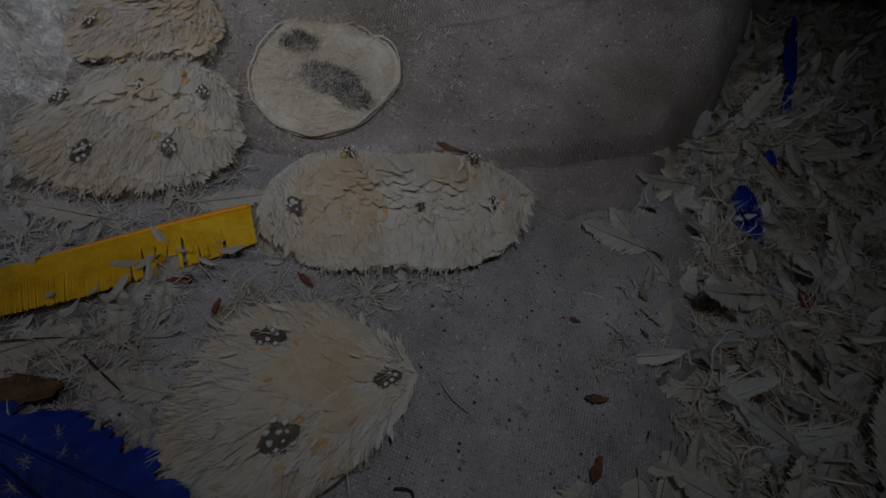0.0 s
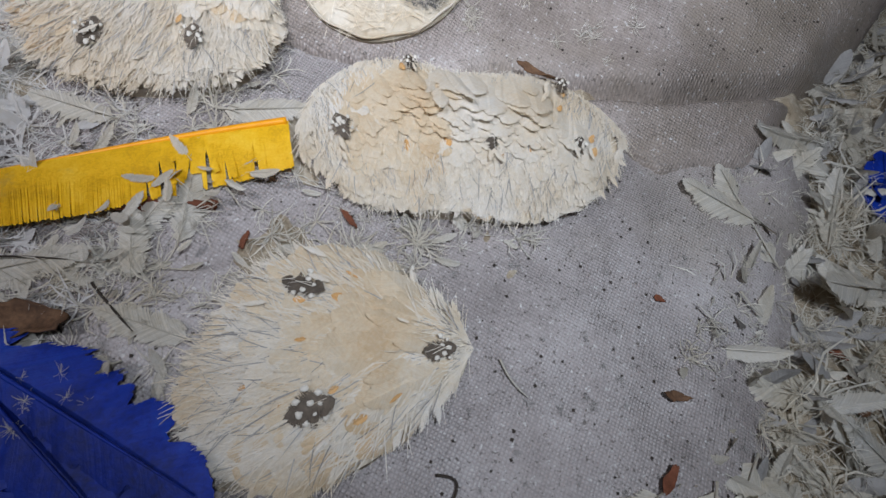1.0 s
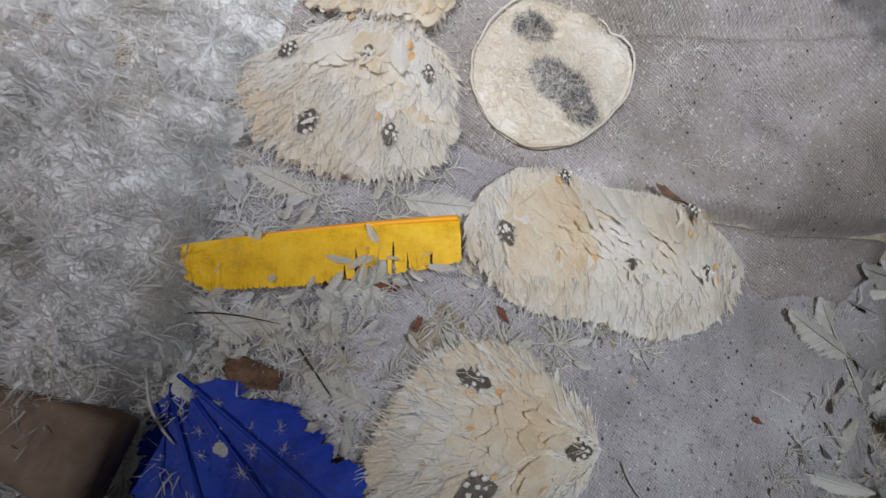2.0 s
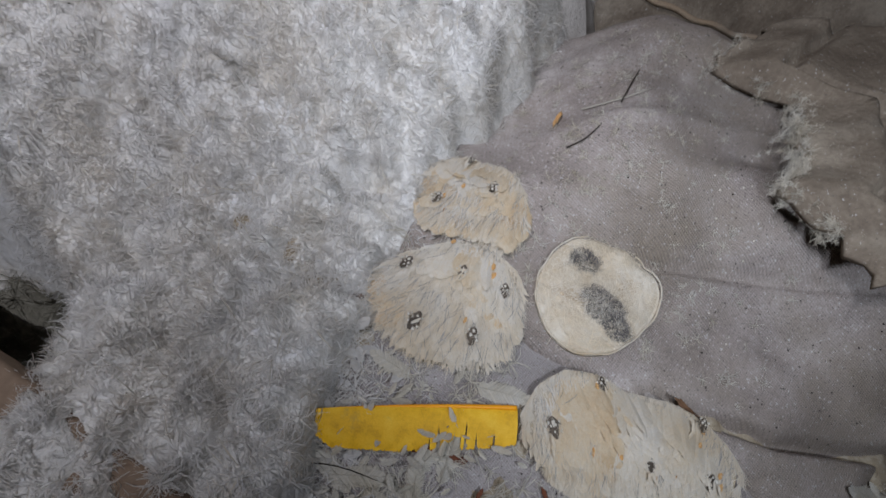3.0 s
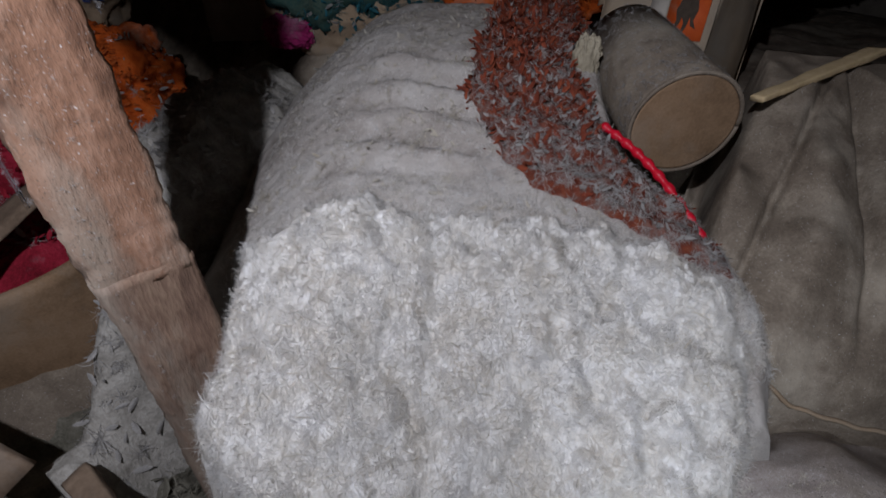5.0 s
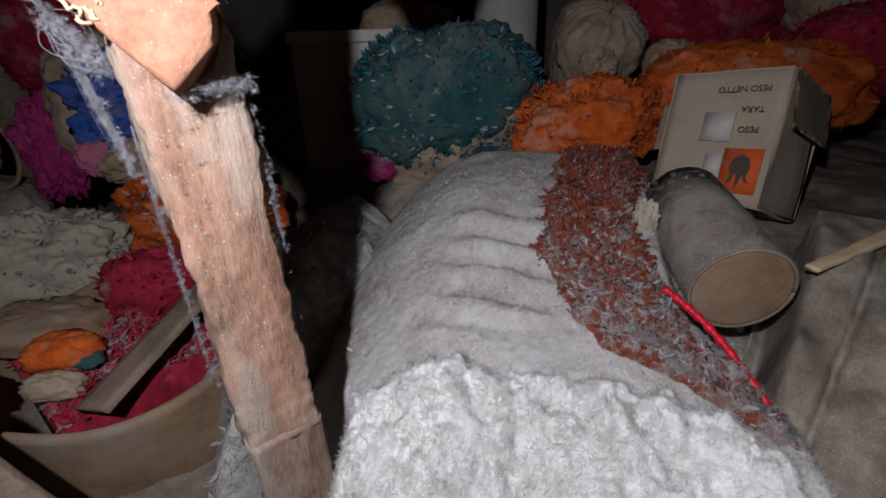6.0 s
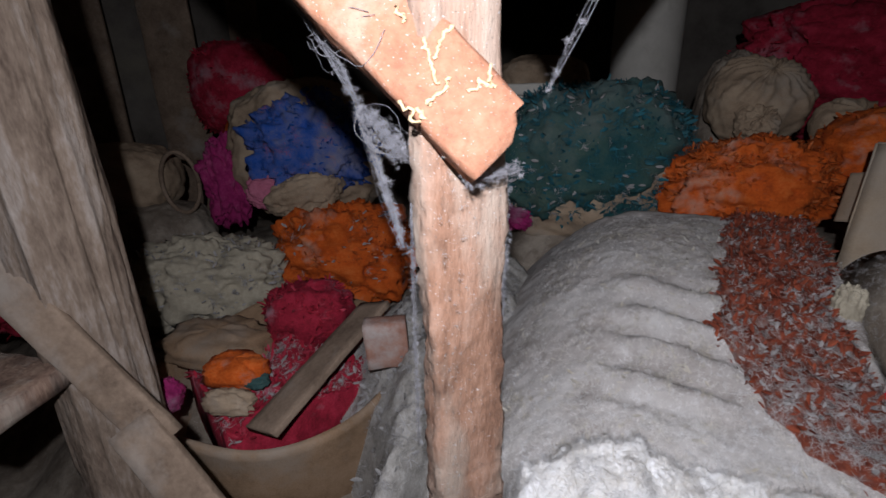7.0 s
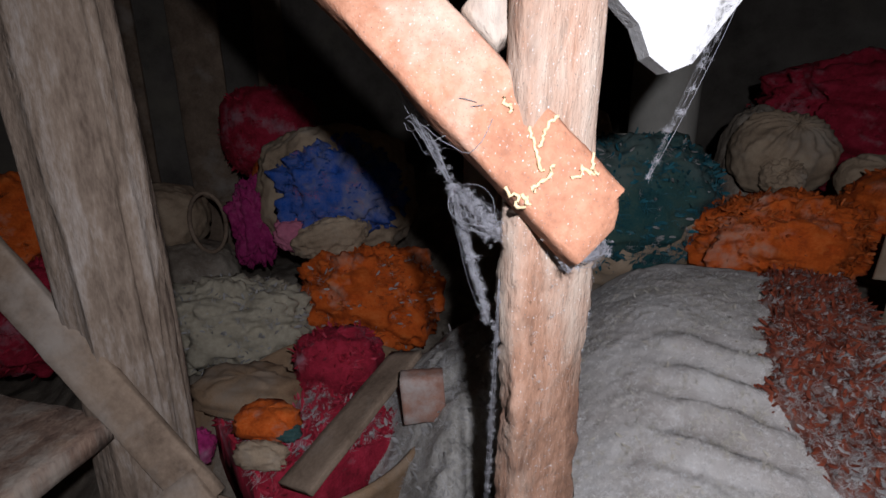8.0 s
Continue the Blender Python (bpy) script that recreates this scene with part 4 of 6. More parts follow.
def hair(seed):
    """A single thin bent barb."""
    r_ = np.random.default_rng(seed)
    b_ = r_.uniform(-0.25, 0.25)
    v_ = []
    for t_, w_ in ((0, 0.012), (0.35, 0.013), (0.7, 0.010), (1.0, 0.003)):
        v_ += [(b_ * t_ * t_ - w_, t_, 0.1 * t_ * (1 - t_)), (b_ * t_ * t_ + w_, t_, 0.1 * t_ * (1 - t_))]
    return np.array(v_), np.array([[0, 1, 3, 2], [2, 3, 5, 4], [4, 5, 7, 6]]), np.zeros((8, 2))


HAIRS = [hair(k) for k in range(6)]


def feather_pad(label, poly, dome, count, flow, length, cream, spots, stains=0, name="feather_pad", seed=0, base=ground_z, slack=1.06):
    """A pad of overlapping small feathers on a dried skin, with spotted guinea feathers set in."""
    c, radius, height, skin, outline = pad_surface(poly, dome, base)
    base_z = float(ground_z(c[0], c[1]))
    pad = holder(name, label, "feather pad", "feather pads on the sacks", (float(c[0]), float(c[1]), base_z))
    v, f = skin()
    under(solid("skin", v, f, M_SKIN if cream > 0.3 else M_CREAM), pad)
    lo, hi = np.min(poly, 0), np.max(poly, 0)
    x, y = rng.uniform(lo[0], hi[0], count * 4), rng.uniform(lo[1], hi[1], count * 4)
    k = inside(x, y, poly) & (radius(x, y) < 0.84)
    x, y = x[k][:count * 2], y[k][:count * 2]
    yaw = flow(x, y) + rng.normal(0, 0.16, len(x))
    rank = flow(x, y, True)
    z = height(x, y) + 0.0008 + 0.0026 * rank + 0.0004 * rng.random(len(x))
    nrm = slope(height, x, y)
    nrm[:, :2] = np.clip(nrm[:, :2], -0.8, 0.8)
    tmpl = [feather(1.0, wd, 8, sp, cu, 200 + s, 0.02, 0.15) for s, (wd, sp, cu) in enumerate(((0.66, 0.8, 0.02), (0.80, 0.7, 0.0), (0.52, 1.0, 0.03), (0.72, 0.9, -0.02), (0.34, 1.0, 0.05)))]
    sz = rng.uniform(0.7, 1.25, len(x)) * length
    fits = radius(x - np.sin(yaw) * sz, y + np.cos(yaw) * sz) < slack
    x, y, z, yaw, rank, nrm, sz = x[fits], y[fits], z[fits], yaw[fits], rank[fits], nrm[fits], sz[fits]
    white = 0.5 + 0.75 * flat_noise(x, y, 24, 2, 130 + seed) + 0.10 * rng.normal(0, 1, len(x)) > cream * (0.65 + 0.35 * rank)
    for flag, m_, nm in ((True, M_PADWHITE, "white_plumage"), (False, M_CREAM, "cream_plumage")):
        s = white == flag
        if s.sum() > 3:
            v, f, uv = strew(tmpl, np.stack([x, y, z], -1)[s], nrm[s], yaw[s], rng.uniform(-0.01, 0.02, s.sum()), sz[s])
            under(solid(nm, v, f, m_, uv=uv), pad)["kind"] = "stuff"
    hx_, hy_ = rng.uniform(lo[0], hi[0], count * 9), rng.uniform(lo[1], hi[1], count * 9)
    kk = radius(hx_, hy_) < 0.9
    hx_, hy_ = hx_[kk], hy_[kk]
    for m_, nm, part_ in ((M_PADWHITE, "fine_fringe", 0.85), (M_GREYDOWN, "grey_fringe", 0.15)):
        q_ = rng.random(len(hx_)) < part_
        v, f, uv = strew(HAIRS, np.column_stack([hx_[q_], hy_[q_], height(hx_[q_], hy_[q_]) + 0.0045]), slope(ground_z, hx_[q_], hy_[q_]), flow(hx_[q_], hy_[q_]) + rng.normal(0, 0.35, q_.sum()), rng.uniform(-0.03, 0.06, q_.sum()), rng.uniform(0.010, 0.026, q_.sum()))
        under(solid(nm, v, f, m_, uv=uv), pad)["kind"] = "stuff"
    # frayed rim
    edge_n = count * 3
    rim = np.array([c + 0.93 * (np.array(poly[i % len(poly)]) * (1 - t_) + np.array(poly[(i + 1) % len(poly)]) * t_ - c) for i, t_ in zip(rng.integers(0, len(poly), edge_n), rng.random(edge_n))])
    out = np.arctan2(-(rim[:, 0] - c[0]), rim[:, 1] - c[1])
    mix = flow(rim[:, 0], rim[:, 1])
    rim_yaw = np.arctan2(0.25 * np.sin(out) + 0.75 * np.sin(mix), 0.25 * np.cos(out) + 0.75 * np.cos(mix)) + rng.normal(0, 0.3, len(rim))
    rz = height(rim[:, 0], rim[:, 1])
    v, f, uv = strew([feather(1.0, 0.30, 6, 1.1, 0.1, 300, 0.1, 0.5), *HAIRS], np.column_stack([rim, rz + 0.002]), slope(ground_z, rim[:, 0], rim[:, 1]), rim_yaw, rng.uniform(-0.05, 0.2, len(rim)), rng.uniform(0.12, 0.42, len(rim)) * length)
    under(solid("frayed_edge", v, f, M_PADWHITE, uv=uv), pad)["kind"] = "stuff"
    for i, (sx_, sy_, size, dots) in enumerate(spots):
        ax, ay = np.array([sx_]), np.array([sy_])
        yw = float(flow(ax, ay)[0])
        fx, fy = -math.sin(yw), math.cos(yw)
        px, py = sx_ - fx * size * 0.55, sy_ - fy * size * 0.55
        zz = float(height(np.array([px]), np.array([py]))[0]) + 0.0092
        spotted_feather(pad, (px, py, zz), slope(height, ax, ay)[0], yw, size, dots, seed * 17 + i)
    ox, oy = [], []
    for sx_, sy_, size, dots in spots:
        ox.append(sx_ + rng.normal(0, 0.42 * size, 16))
        oy.append(sy_ + rng.normal(0, 0.42 * size, 16))
    ox, oy = np.concatenate(ox), np.concatenate(oy)
    v, f, uv = strew(HAIRS + tmpl[4:], np.column_stack([ox, oy, height(ox, oy) + 0.0105]), slope(ground_z, ox, oy), flow(ox, oy) + rng.normal(0, 0.3, len(ox)), rng.uniform(-0.02, 0.1, len(ox)), rng.uniform(0.006, 0.014, len(ox)))
    under(solid("barb_fringe", v, f, M_PADWHITE, uv=uv), pad)["kind"] = "stuff"
    if stains:
        kx = rng.choice(len(x), stains)
        v, f, uv = strew(tmpl, np.column_stack([x[kx], y[kx], z[kx] + 0.004]), nrm[kx], yaw[kx], 0.02 * rng.random(stains), sz[kx] * 0.2)
        under(solid("stained_plumage", v, f, M_STAIN, uv=uv), pad)["kind"] = "stuff"
    return pad


def fan(cx, cy, reach):
    def flow(x, y, rank=False):
        if rank:
            return np.clip(1 - np.hypot(x - cx, y - cy) / reach, 0, 1)
        return np.arctan2(-(x - cx), y - cy)
    return flow


def comb(dx, dy, x0, y0, reach, swirl=0.0):
    def flow(x, y, rank=False):
        s = (x - x0) * dx + (y - y0) * dy
        if rank:
            return np.clip(1 - s / reach, 0, 1)
        return np.arctan2(-dx, dy) + swirl * (x - x0)
    return flow


feather_pad("fan-shaped cream feather pad with dark spotted feathers", [(-0.016, 0.150), (-0.028, 0.166), (-0.059, 0.178), (-0.086, 0.188), (-0.117, 0.187), (-0.142, 0.170), (-0.158, 0.132), (-0.161, 0.092), (-0.132, 0.071), (-0.100, 0.068), (-0.053, 0.101), (-0.028, 0.126)], 0.016, 460, fan(-0.010, 0.151, 0.16), 0.040, 0.85, [(-0.116, 0.163, 0.024, 7), (-0.099, 0.102, 0.026, 9), (-0.041, 0.142, 0.020, 7)], 9, seed=1)
feather_pad("long white feather pad with yellow stains and dark spotted feathers", [(-0.154, 0.279), (-0.148, 0.304), (-0.126, 0.333), (-0.090, 0.345), (-0.056, 0.341), (-0.024, 0.350), (0.021, 0.358), (0.063, 0.341), (0.084, 0.323), (0.075, 0.291), (0.043, 0.259), (-0.041, 0.236), (-0.100, 0.228), (-0.148, 0.254)], 0.012, 640, comb(0.18, -0.98, -0.04, 0.345, 0.12, -5.0), 0.042, 0.34, [(-0.116, 0.267, 0.021, 8), (0.037, 0.290, 0.017, 6), (-0.082, 0.329, 0.016, 6), (-0.021, 0.277, 0.014, 2), (0.024, 0.340, 0.018, 5)], 10, seed=2)
feather_pad("rounded cream feather pad with five dark spotted feathers", [(-0.339, 0.340), (-0.303, 0.383), (-0.239, 0.418), (-0.199, 0.406), (-0.180, 0.378), (-0.176, 0.327), (-0.193, 0.294), (-0.238, 0.277), (-0.282, 0.273), (-0.312, 0.288), (-0.332, 0.317)], 0.012, 430, comb(-0.05, -1.0, -0.26, 0.42, 0.15, 6.0), 0.040, 0.55, [(-0.310, 0.348, 0.019, 9), (-0.252, 0.363, 0.018, 8), (-0.204, 0.367, 0.018, 7), (-0.275, 0.296, 0.022, 10), (-0.217, 0.309, 0.020, 7)], 5, seed=3, base=on_upper)
feather_pad("small cream feather pad with three dark spotted feathers", [(-0.313, 0.400), (-0.339, 0.441), (-0.340, 0.482), (-0.307, 0.523), (-0.265, 0.525), (-0.225, 0.494), (-0.207, 0.453), (-0.210, 0.420), (-0.265, 0.412)], 0.010, 260, comb(0.0, -1.0, -0.27, 0.53, 0.12, 4.0), 0.036, 0.75, [(-0.300, 0.503, 0.016, 5), (-0.313, 0.431, 0.017, 7), (-0.260, 0.472, 0.018, 8)], 3, seed=4, base=on_upper, slack=1.14)

# round skin disc with a curled rim and two grey fuzzy holes
poly = [(-0.181, 0.399), (-0.178, 0.431), (-0.155, 0.467), (-0.117, 0.482), (-0.068, 0.474), (-0.039, 0.455), (-0.054, 0.403), (-0.089, 0.359), (-0.122, 0.346), (-0.155, 0.357)]
c, radius, height, skin, outline = pad_surface(poly, 0.012, on_upper)
disc = holder("skin_disc", "dried round skin disc with curled rim and grey fuzz", "feather pad", "feather pads on the sacks", (float(c[0]), float(c[1]), float(ground_z(c[0], c[1]))))
v, f = skin()
under(solid("skin", v, f, M_SKIN), disc)
for k in range(1):
    px, py = outline(0.945 - 0.035 * k)
    px, py = px + 0.0006 * np.sin(py * 210), py + 0.0006 * np.cos(px * 190)
    v, f = tube(np.column_stack([px, py, height(px, py) + 0.0005 + 0.002 * k]), 0.0010 - 0.0004 * k, 6, k, 0.5)
    under(solid("curled_rim", v, f, M_PADWHITE), disc)
for hx, hy, hr, num in ((-0.136, 0.443, 0.014, 130), (-0.104, 0.405, 0.022, 240), (-0.084, 0.391, 0.015, 110)):
    ang, rr = rng.uniform(0, 6.28, num), hr * np.sqrt(rng.random(num))
    px, py = hx + rr * np.cos(ang) * 1.15, hy + rr * np.sin(ang) * 0.8
    v, f, uv = strew(TUFTS, np.column_stack([px, py, height(px, py) + 0.001]), np.tile((0.1, -0.2, 1.0), (num, 1)), ang, rng.uniform(-0.5, 0.5, num), rng.uniform(0.004, 0.008, num))
    under(solid("grey_fuzz", v, f, shade("grey_fuzz", [rgb("4e4a48"), rgb("7c7672")], 60, 0.95, 0.2, 300, island=0.3), uv=uv), disc)["kind"] = "stuff"
px, py = c[0] + rng.normal(0, 0.035, 2200), c[1] + rng.normal(0, 0.035, 2200)
ok = radius(px, py) < 0.93
px, py = px[ok], py[ok]
v, f, uv = strew(HAIRS, np.column_stack([px, py, height(px, py) + 0.0015]), slope(height, px, py), rng.uniform(0, 6.28, len(px)), rng.uniform(-0.02, 0.12, len(px)), rng.uniform(0.008, 0.018, len(px)))
under(solid("fine_fuzz", v, f, M_PADWHITE, uv=uv), disc)["kind"] = "stuff"


# ---- the yellow feather ----
yellow = holder("yellow_feather", "bright yellow dyed quill feather with a torn lower vane", "feather", place=(-0.22, 0.23, 0.355))
s = np.linspace(0, 1, 60)
qx = -0.154 - 0.165 * s
qy = 0.272 - 0.074 * s - 0.010 * s ** 2
qz = ground_z(qx, qy) + 0.008 - 0.002 * s
v, f = tube(np.column_stack([qx, qy, qz]), np.interp(s, [0, 1], [0.0026, 0.0012]), 8)
under(solid("quill", v, f, M_YQUILL), yellow)["label"] = "orange-yellow glossy quill"
vv, ff = [], []
r = np.random.default_rng(3)
cluster = [0, 1.0, 0.0, 0.0]
for i in range(230):
    t0 = i / 230
    bx, by = np.interp(t0, s, qx), np.interp(t0, s, qy)
    reach = np.interp(t0, [0, 0.1, 0.3, 0.6, 0.9, 1], [0.030, 0.033, 0.035, 0.036, 0.030, 0.018])
    torn_here = 0.10 < t0 < 0.46
    if cluster[0] <= 0:
        wild = torn_here and r.random() < 0.6
        cluster = [int(r.integers(3, 9)), r.uniform(0.72, 0.98) if wild else 1.0, r.uniform(-0.006, 0.007) if wild else 0.0, r.uniform(0.0, 0.005) if wild else 0.0]
    cluster[0] -= 1
    k = reach * cluster[1] * r.uniform(0.96, 1.03)
    lean = 0.012 + cluster[2]
    sw = 0.0012
    for q, wd, lf in ((0, 1, 0.0), (0.5, 1.0, 0.0035), (1, 0.7, cluster[3])):
        cx, cy = bx + 0.010 * q - cluster[2] * q ** 4, by - k * q
        cz = ground_z(cx, cy) + 0.0078 - 0.003 * q + lf
        vv += [(cx - sw * wd, cy, cz), (cx + sw * wd, cy, cz + 0.0003)]
    b = i * 6
    ff += [[b, b + 1, b + 3, b + 2], [b + 2, b + 3, b + 5, b + 4]]
under(solid("vane", np.array(vv), ff, M_YELLOW), yellow)["kind"] = "stuff"


# ---- big dyed and white loose feathers ----
def loose_feather(name, label, place, yaw, length, width, material, curl=0.15, barbs=26, splay=0.6, seed=0, ragged=0.15, tilt=0.05, group="loose feathers", fn=litter_z, lift=0.006):
    x, y = place
    ax, ay = np.array([x]), np.array([y])
    tv, tf, tu = feather(1.0, width / length, barbs, splay, curl, seed, 0.06, ragged)
    zz = float(fn(ax, ay)[0]) + lift
    v, f, uv = strew([(tv, tf, tu)], np.array([(x, y, zz)]), slope(ground_z, ax, ay), np.array([yaw]), np.array([tilt]), np.array([length]))
    thing = holder(name, label, "feather", group, (x, y, zz))
    nq = 4
    under(solid("vane", v[:-nq], f[:-1], material, uv=uv[:-nq]), thing)
    q = v[-nq:]
    pts = np.array([(q[0] + q[1]) / 2 * (1 - t_) + (q[2] + q[3]) / 2 * t_ for t_ in np.linspace(0, 1, 8)])
    pts[:, 2] += 0.0006
    qv, qf = tube(pts, np.linspace(0.0011, 0.0003, 8) * max(0.4, length / 0.12), 6)
    under(solid("quill", qv, qf, M_FEATHER if material is not M_BLUE else M_BLUE), thing)
    return thing


def over_base(x, y):
    return np.maximum(litter_z(x, y), lower_sack_z(x, y))


for k, (bx, by, yw, ln, wd) in enumerate(((-0.285, 0.115, -1.93, 0.165, 0.058), (-0.272, 0.106, -2.12, 0.150, 0.056), (-0.283, 0.100, -2.40, 0.115, 0.046), (-0.290, 0.110, -2.75, 0.085, 0.036))):
    loose_feather("blue_feather", "royal blue dyed feather dusted with white down", (bx, by), yw, ln, wd, M_BLUE, 0.12, 34, 0.7, 400 + k, 0.45, 0.04, "blue feathers", over_base, 0.014 - 0.002 * k)
for k, (bx, by, yw, ln, wd) in enumerate(((0.312, 0.305, 0.1, 0.070, 0.045), (0.330, 0.385, 2.6, 0.07, 0.03), (0.355, 0.385, -0.3, 0.06, 0.03), (0.405, 0.45, -0.35, 0.13, 0.02), (0.455, 0.56, -0.3, 0.14, 0.022))):
    loose_feather("blue_feather", "royal blue dyed feather half buried in white feathers", (bx, by), yw, ln, wd, M_BLUE, 0.2, 20, 0.7, 420 + k, 0.3, 0.08, "blue feathers", litter_z, 0.010)
rr = np.random.default_rng(12)
for k in range(70):
    x, y = rr.uniform(0.10, 0.46), rr.uniform(-0.06, 0.5)
    if x < 0.12 + 0.35 * (y - 0.1) or (y > 0.36 and x < 0.25 + (y - 0.36) * 0.8):
        continue
    ln = rr.uniform(0.05, 0.11)
    loose_feather("white_feather", "loose off-white goose feather on the litter", (x, y), rr.uniform(0, 6.28), ln, ln * rr.uniform(0.3, 0.45), M_FEATHER, rr.uniform(-0.2, 0.4), 30, 0.7, 500 + k, 0.2, rr.uniform(-0.02, 0.2), lift=rr.uniform(0.004, 0.012))
for k, (x, y, yw, ln) in enumerate(((0.125, 0.10, 2.9, 0.09), (0.09, 0.09, 2.2, 0.05), (0.16, 0.12, 2.6, 0.11), (0.20, 0.25, 0.6, 0.09), (0.185, 0.28, 1.3, 0.07), (-0.21, 0.155, 0.3, 0.045), (-0.225, 0.17, -0.4, 0.05), (-0.195, 0.18, 0.1, 0.05), (-0.26, 0.145, 1.2, 0.05), (-0.17, 0.13, 1.4, 0.05), (-0.2, 0.115, 2.1, 0.06), (-0.24, 0.12, 1.8, 0.05), (-0.285, 0.15, -1.2, 0.05), (-0.2, 0.275, -1.4, 0.06), (-0.255, 0.255, 1.5, 0.05))):
    loose_feather("white_feather", "loose off-white feather lying on the sack", (x, y), yw, ln, ln * 0.48, M_FEATHER, 0.15, 30, 0.7, 600 + k, 0.18, 0.05, fn=over_base, lift=0.004)


# small feathers, fluff and crumbs over the heap
FINE = [tuft(1.0, 22, 950 + k) for k in range(6)]


def strewn(name, label, fn, n, region, tmpl, lo, hi, material, accept=None, tilt=(-0.1, 0.5), lift=0.002):
    x, y = rng.uniform(region[0], region[1], n), rng.uniform(region[2], region[3], n)
    if accept is not None:
        k = accept(x, y)
        x, y = x[k], y[k]
    v, f, uv = strew(tmpl, np.column_stack([x, y, fn(x, y) + lift]), slope(fn, x, y), rng.uniform(0, 6.28, len(x)), rng.uniform(*tilt, len(x)), rng.uniform(lo, hi, len(x)))
    return tagged(solid(name, v, f, material, uv=uv), label, "feathers", kind="stuff")


def right_side(x, y):
    return (x > 0.09 + 0.35 * (y - 0.1)) & ((y < 0.36) | (x > 0.22 + (y - 0.36) * 0.7))


strewn("feather_scatter", "matted off-white feathers heaped beside the sacks", litter_z, 5200, (0.05, 0.9, -0.4, 0.9), PLUMES + TUFTS[:3], 0.018, 0.05, M_FEATHER, right_side)
strewn("fluff_scatter", "loose white down over the feather litter", litter_z, 4200, (0.06, 0.8, -0.3, 0.8), TUFTS + FINE[:2], 0.007, 0.018, M_FEATHER, right_side, (-0.2, 0.3), 0.012)
strewn("feather_scatter", "dull grey broken feathers among the litter", litter_z, 1500, (0.05, 0.9, -0.4, 0.9), PLUMES, 0.015, 0.045, M_GREYDOWN, right_side)
strewn("feather_scatter", "small white feathers and fluff on the sack", over_base, 900, (-0.36, 0.02, 0.02, 0.36), PLUMES + TUFTS, 0.008, 0.026, M_FEATHER, lambda x, y: rng.random(len(x)) < np.exp(-np.maximum(np.abs(y - 0.215 - 0.42 * (x + 0.05)) - 0.012, 0) / 0.02) + 0.45 * (x < -0.17), (-0.1, 0.3))
strewn("fluff_scatter", "thin grey fluff on the woven sack", over_base, 200, (-0.36, 0.2, 0.02, 0.34), FINE, 0.002, 0.006, M_GREYDOWN, None, (-0.3, 0.3), 0.001)
strewn("fluff_scatter", "white fluff and quill bits on the dusty sack", upper_sack_z, 1100, (-0.36, 0.1, 0.38, 0.75), TUFTS + SLIVER, 0.004, 0.013, M_FEATHER, lambda x, y: rng.random(len(x)) < np.exp(-np.abs(x + 0.17) / 0.05) + 0.18, (-0.2, 0.3), 0.001)
strewn("feather_scatter", "white down trailing off the bale", over_base, 1800, (-0.42, -0.22, -0.05, 0.42), TUFTS + PLUMES, 0.010, 0.028, M_TUFT, lambda x, y: rng.random(len(x)) < np.exp(-np.maximum(x + 0.325, 0) / 0.035), (-0.2, 0.5))
CRUMB = [(np.array([(-0.5, -0.4, 0), (0.5, -0.5, 0), (0.4, 0.5, 0), (-0.4, 0.4, 0), (0.1, 0, 0.5)]), np.array([[0, 1, 4, 4], [1, 2, 4, 4], [2, 3, 4, 4], [3, 0, 4, 4]]))]
CRUMB = [(CRUMB[0][0], CRUMB[0][1][:, :3], np.zeros((5, 2)))]
strewn("fluff_crumbs", "pale crumbs of quill and dust on the sack", upper_sack_z, 350, (-0.22, 0.16, 0.42, 0.75), CRUMB, 0.0008, 0.0026, M_FEATHER, lambda x, y: rng.random(len(x)) < np.exp(-((x + 0.02) / 0.10) ** 2), (0, 0.3), 0.0003)
strewn("dirt_crumbs", "dark dirt crumbs on the sacks", over_base, 500, (-0.34, 0.2, 0.03, 0.34), CRUMB, 0.0008, 0.0022, M_STICK, None, (0, 0.2), 0.0005)
strewn("dirt_crumbs", "dark dirt crumbs on the sacks", upper_sack_z, 700, (-0.38, 0.35, 0.36, 0.9), CRUMB, 0.0008, 0.0024, M_STICK, None, (0, 0.2), 0.0003)


def strand(name, label, category, a, b, radius, material, fn, bow=0.0, lift=0.004):
    t_ = np.linspace(0, 1, 14)
    x = a[0] + (b[0] - a[0]) * t_ + bow * (b[1] - a[1]) * np.sin(np.pi * t_)
    y = a[1] + (b[1] - a[1]) * t_ - bow * (b[0] - a[0]) * np.sin(np.pi * t_)
    z = fn(x, y) + lift
    v, f = tube(np.column_stack([x, y, z]), radius * np.interp(t_, [0, 0.8, 1], [1, 0.8, 0.3]), 6)
    return tagged(solid(name, v, f, material), label, category)


strand("dark_quill", "thin dark bare quill on the sack", "quill", (-0.227, 0.151), (-0.197, 0.129), 0.0008, M_STICK, over_base, 0.0, 0.008)
strand("dark_quill", "long dark bent quill beside the yellow feather", "quill", (-0.33, 0.135), (-0.245, 0.162), 0.0007, M_STICK, over_base, -0.08, 0.008)
strand("dark_quill", "thin dark twig on the dusty sack", "quill", (-0.160, 0.610), (-0.152, 0.665), 0.0010, M_STICK, upper_sack_z, 0.0)
strand("dark_quill", "thin dark twig on the dusty sack", "quill", (-0.20, 0.548), (-0.172, 0.575), 0.0009, M_STICK, upper_sack_z, 0.1)
strand("white_quill", "pale bare quill on the dusty sack", "quill", (-0.20, 0.605), (-0.13, 0.640), 0.0009, M_FEATHER, upper_sack_z, 0.1)
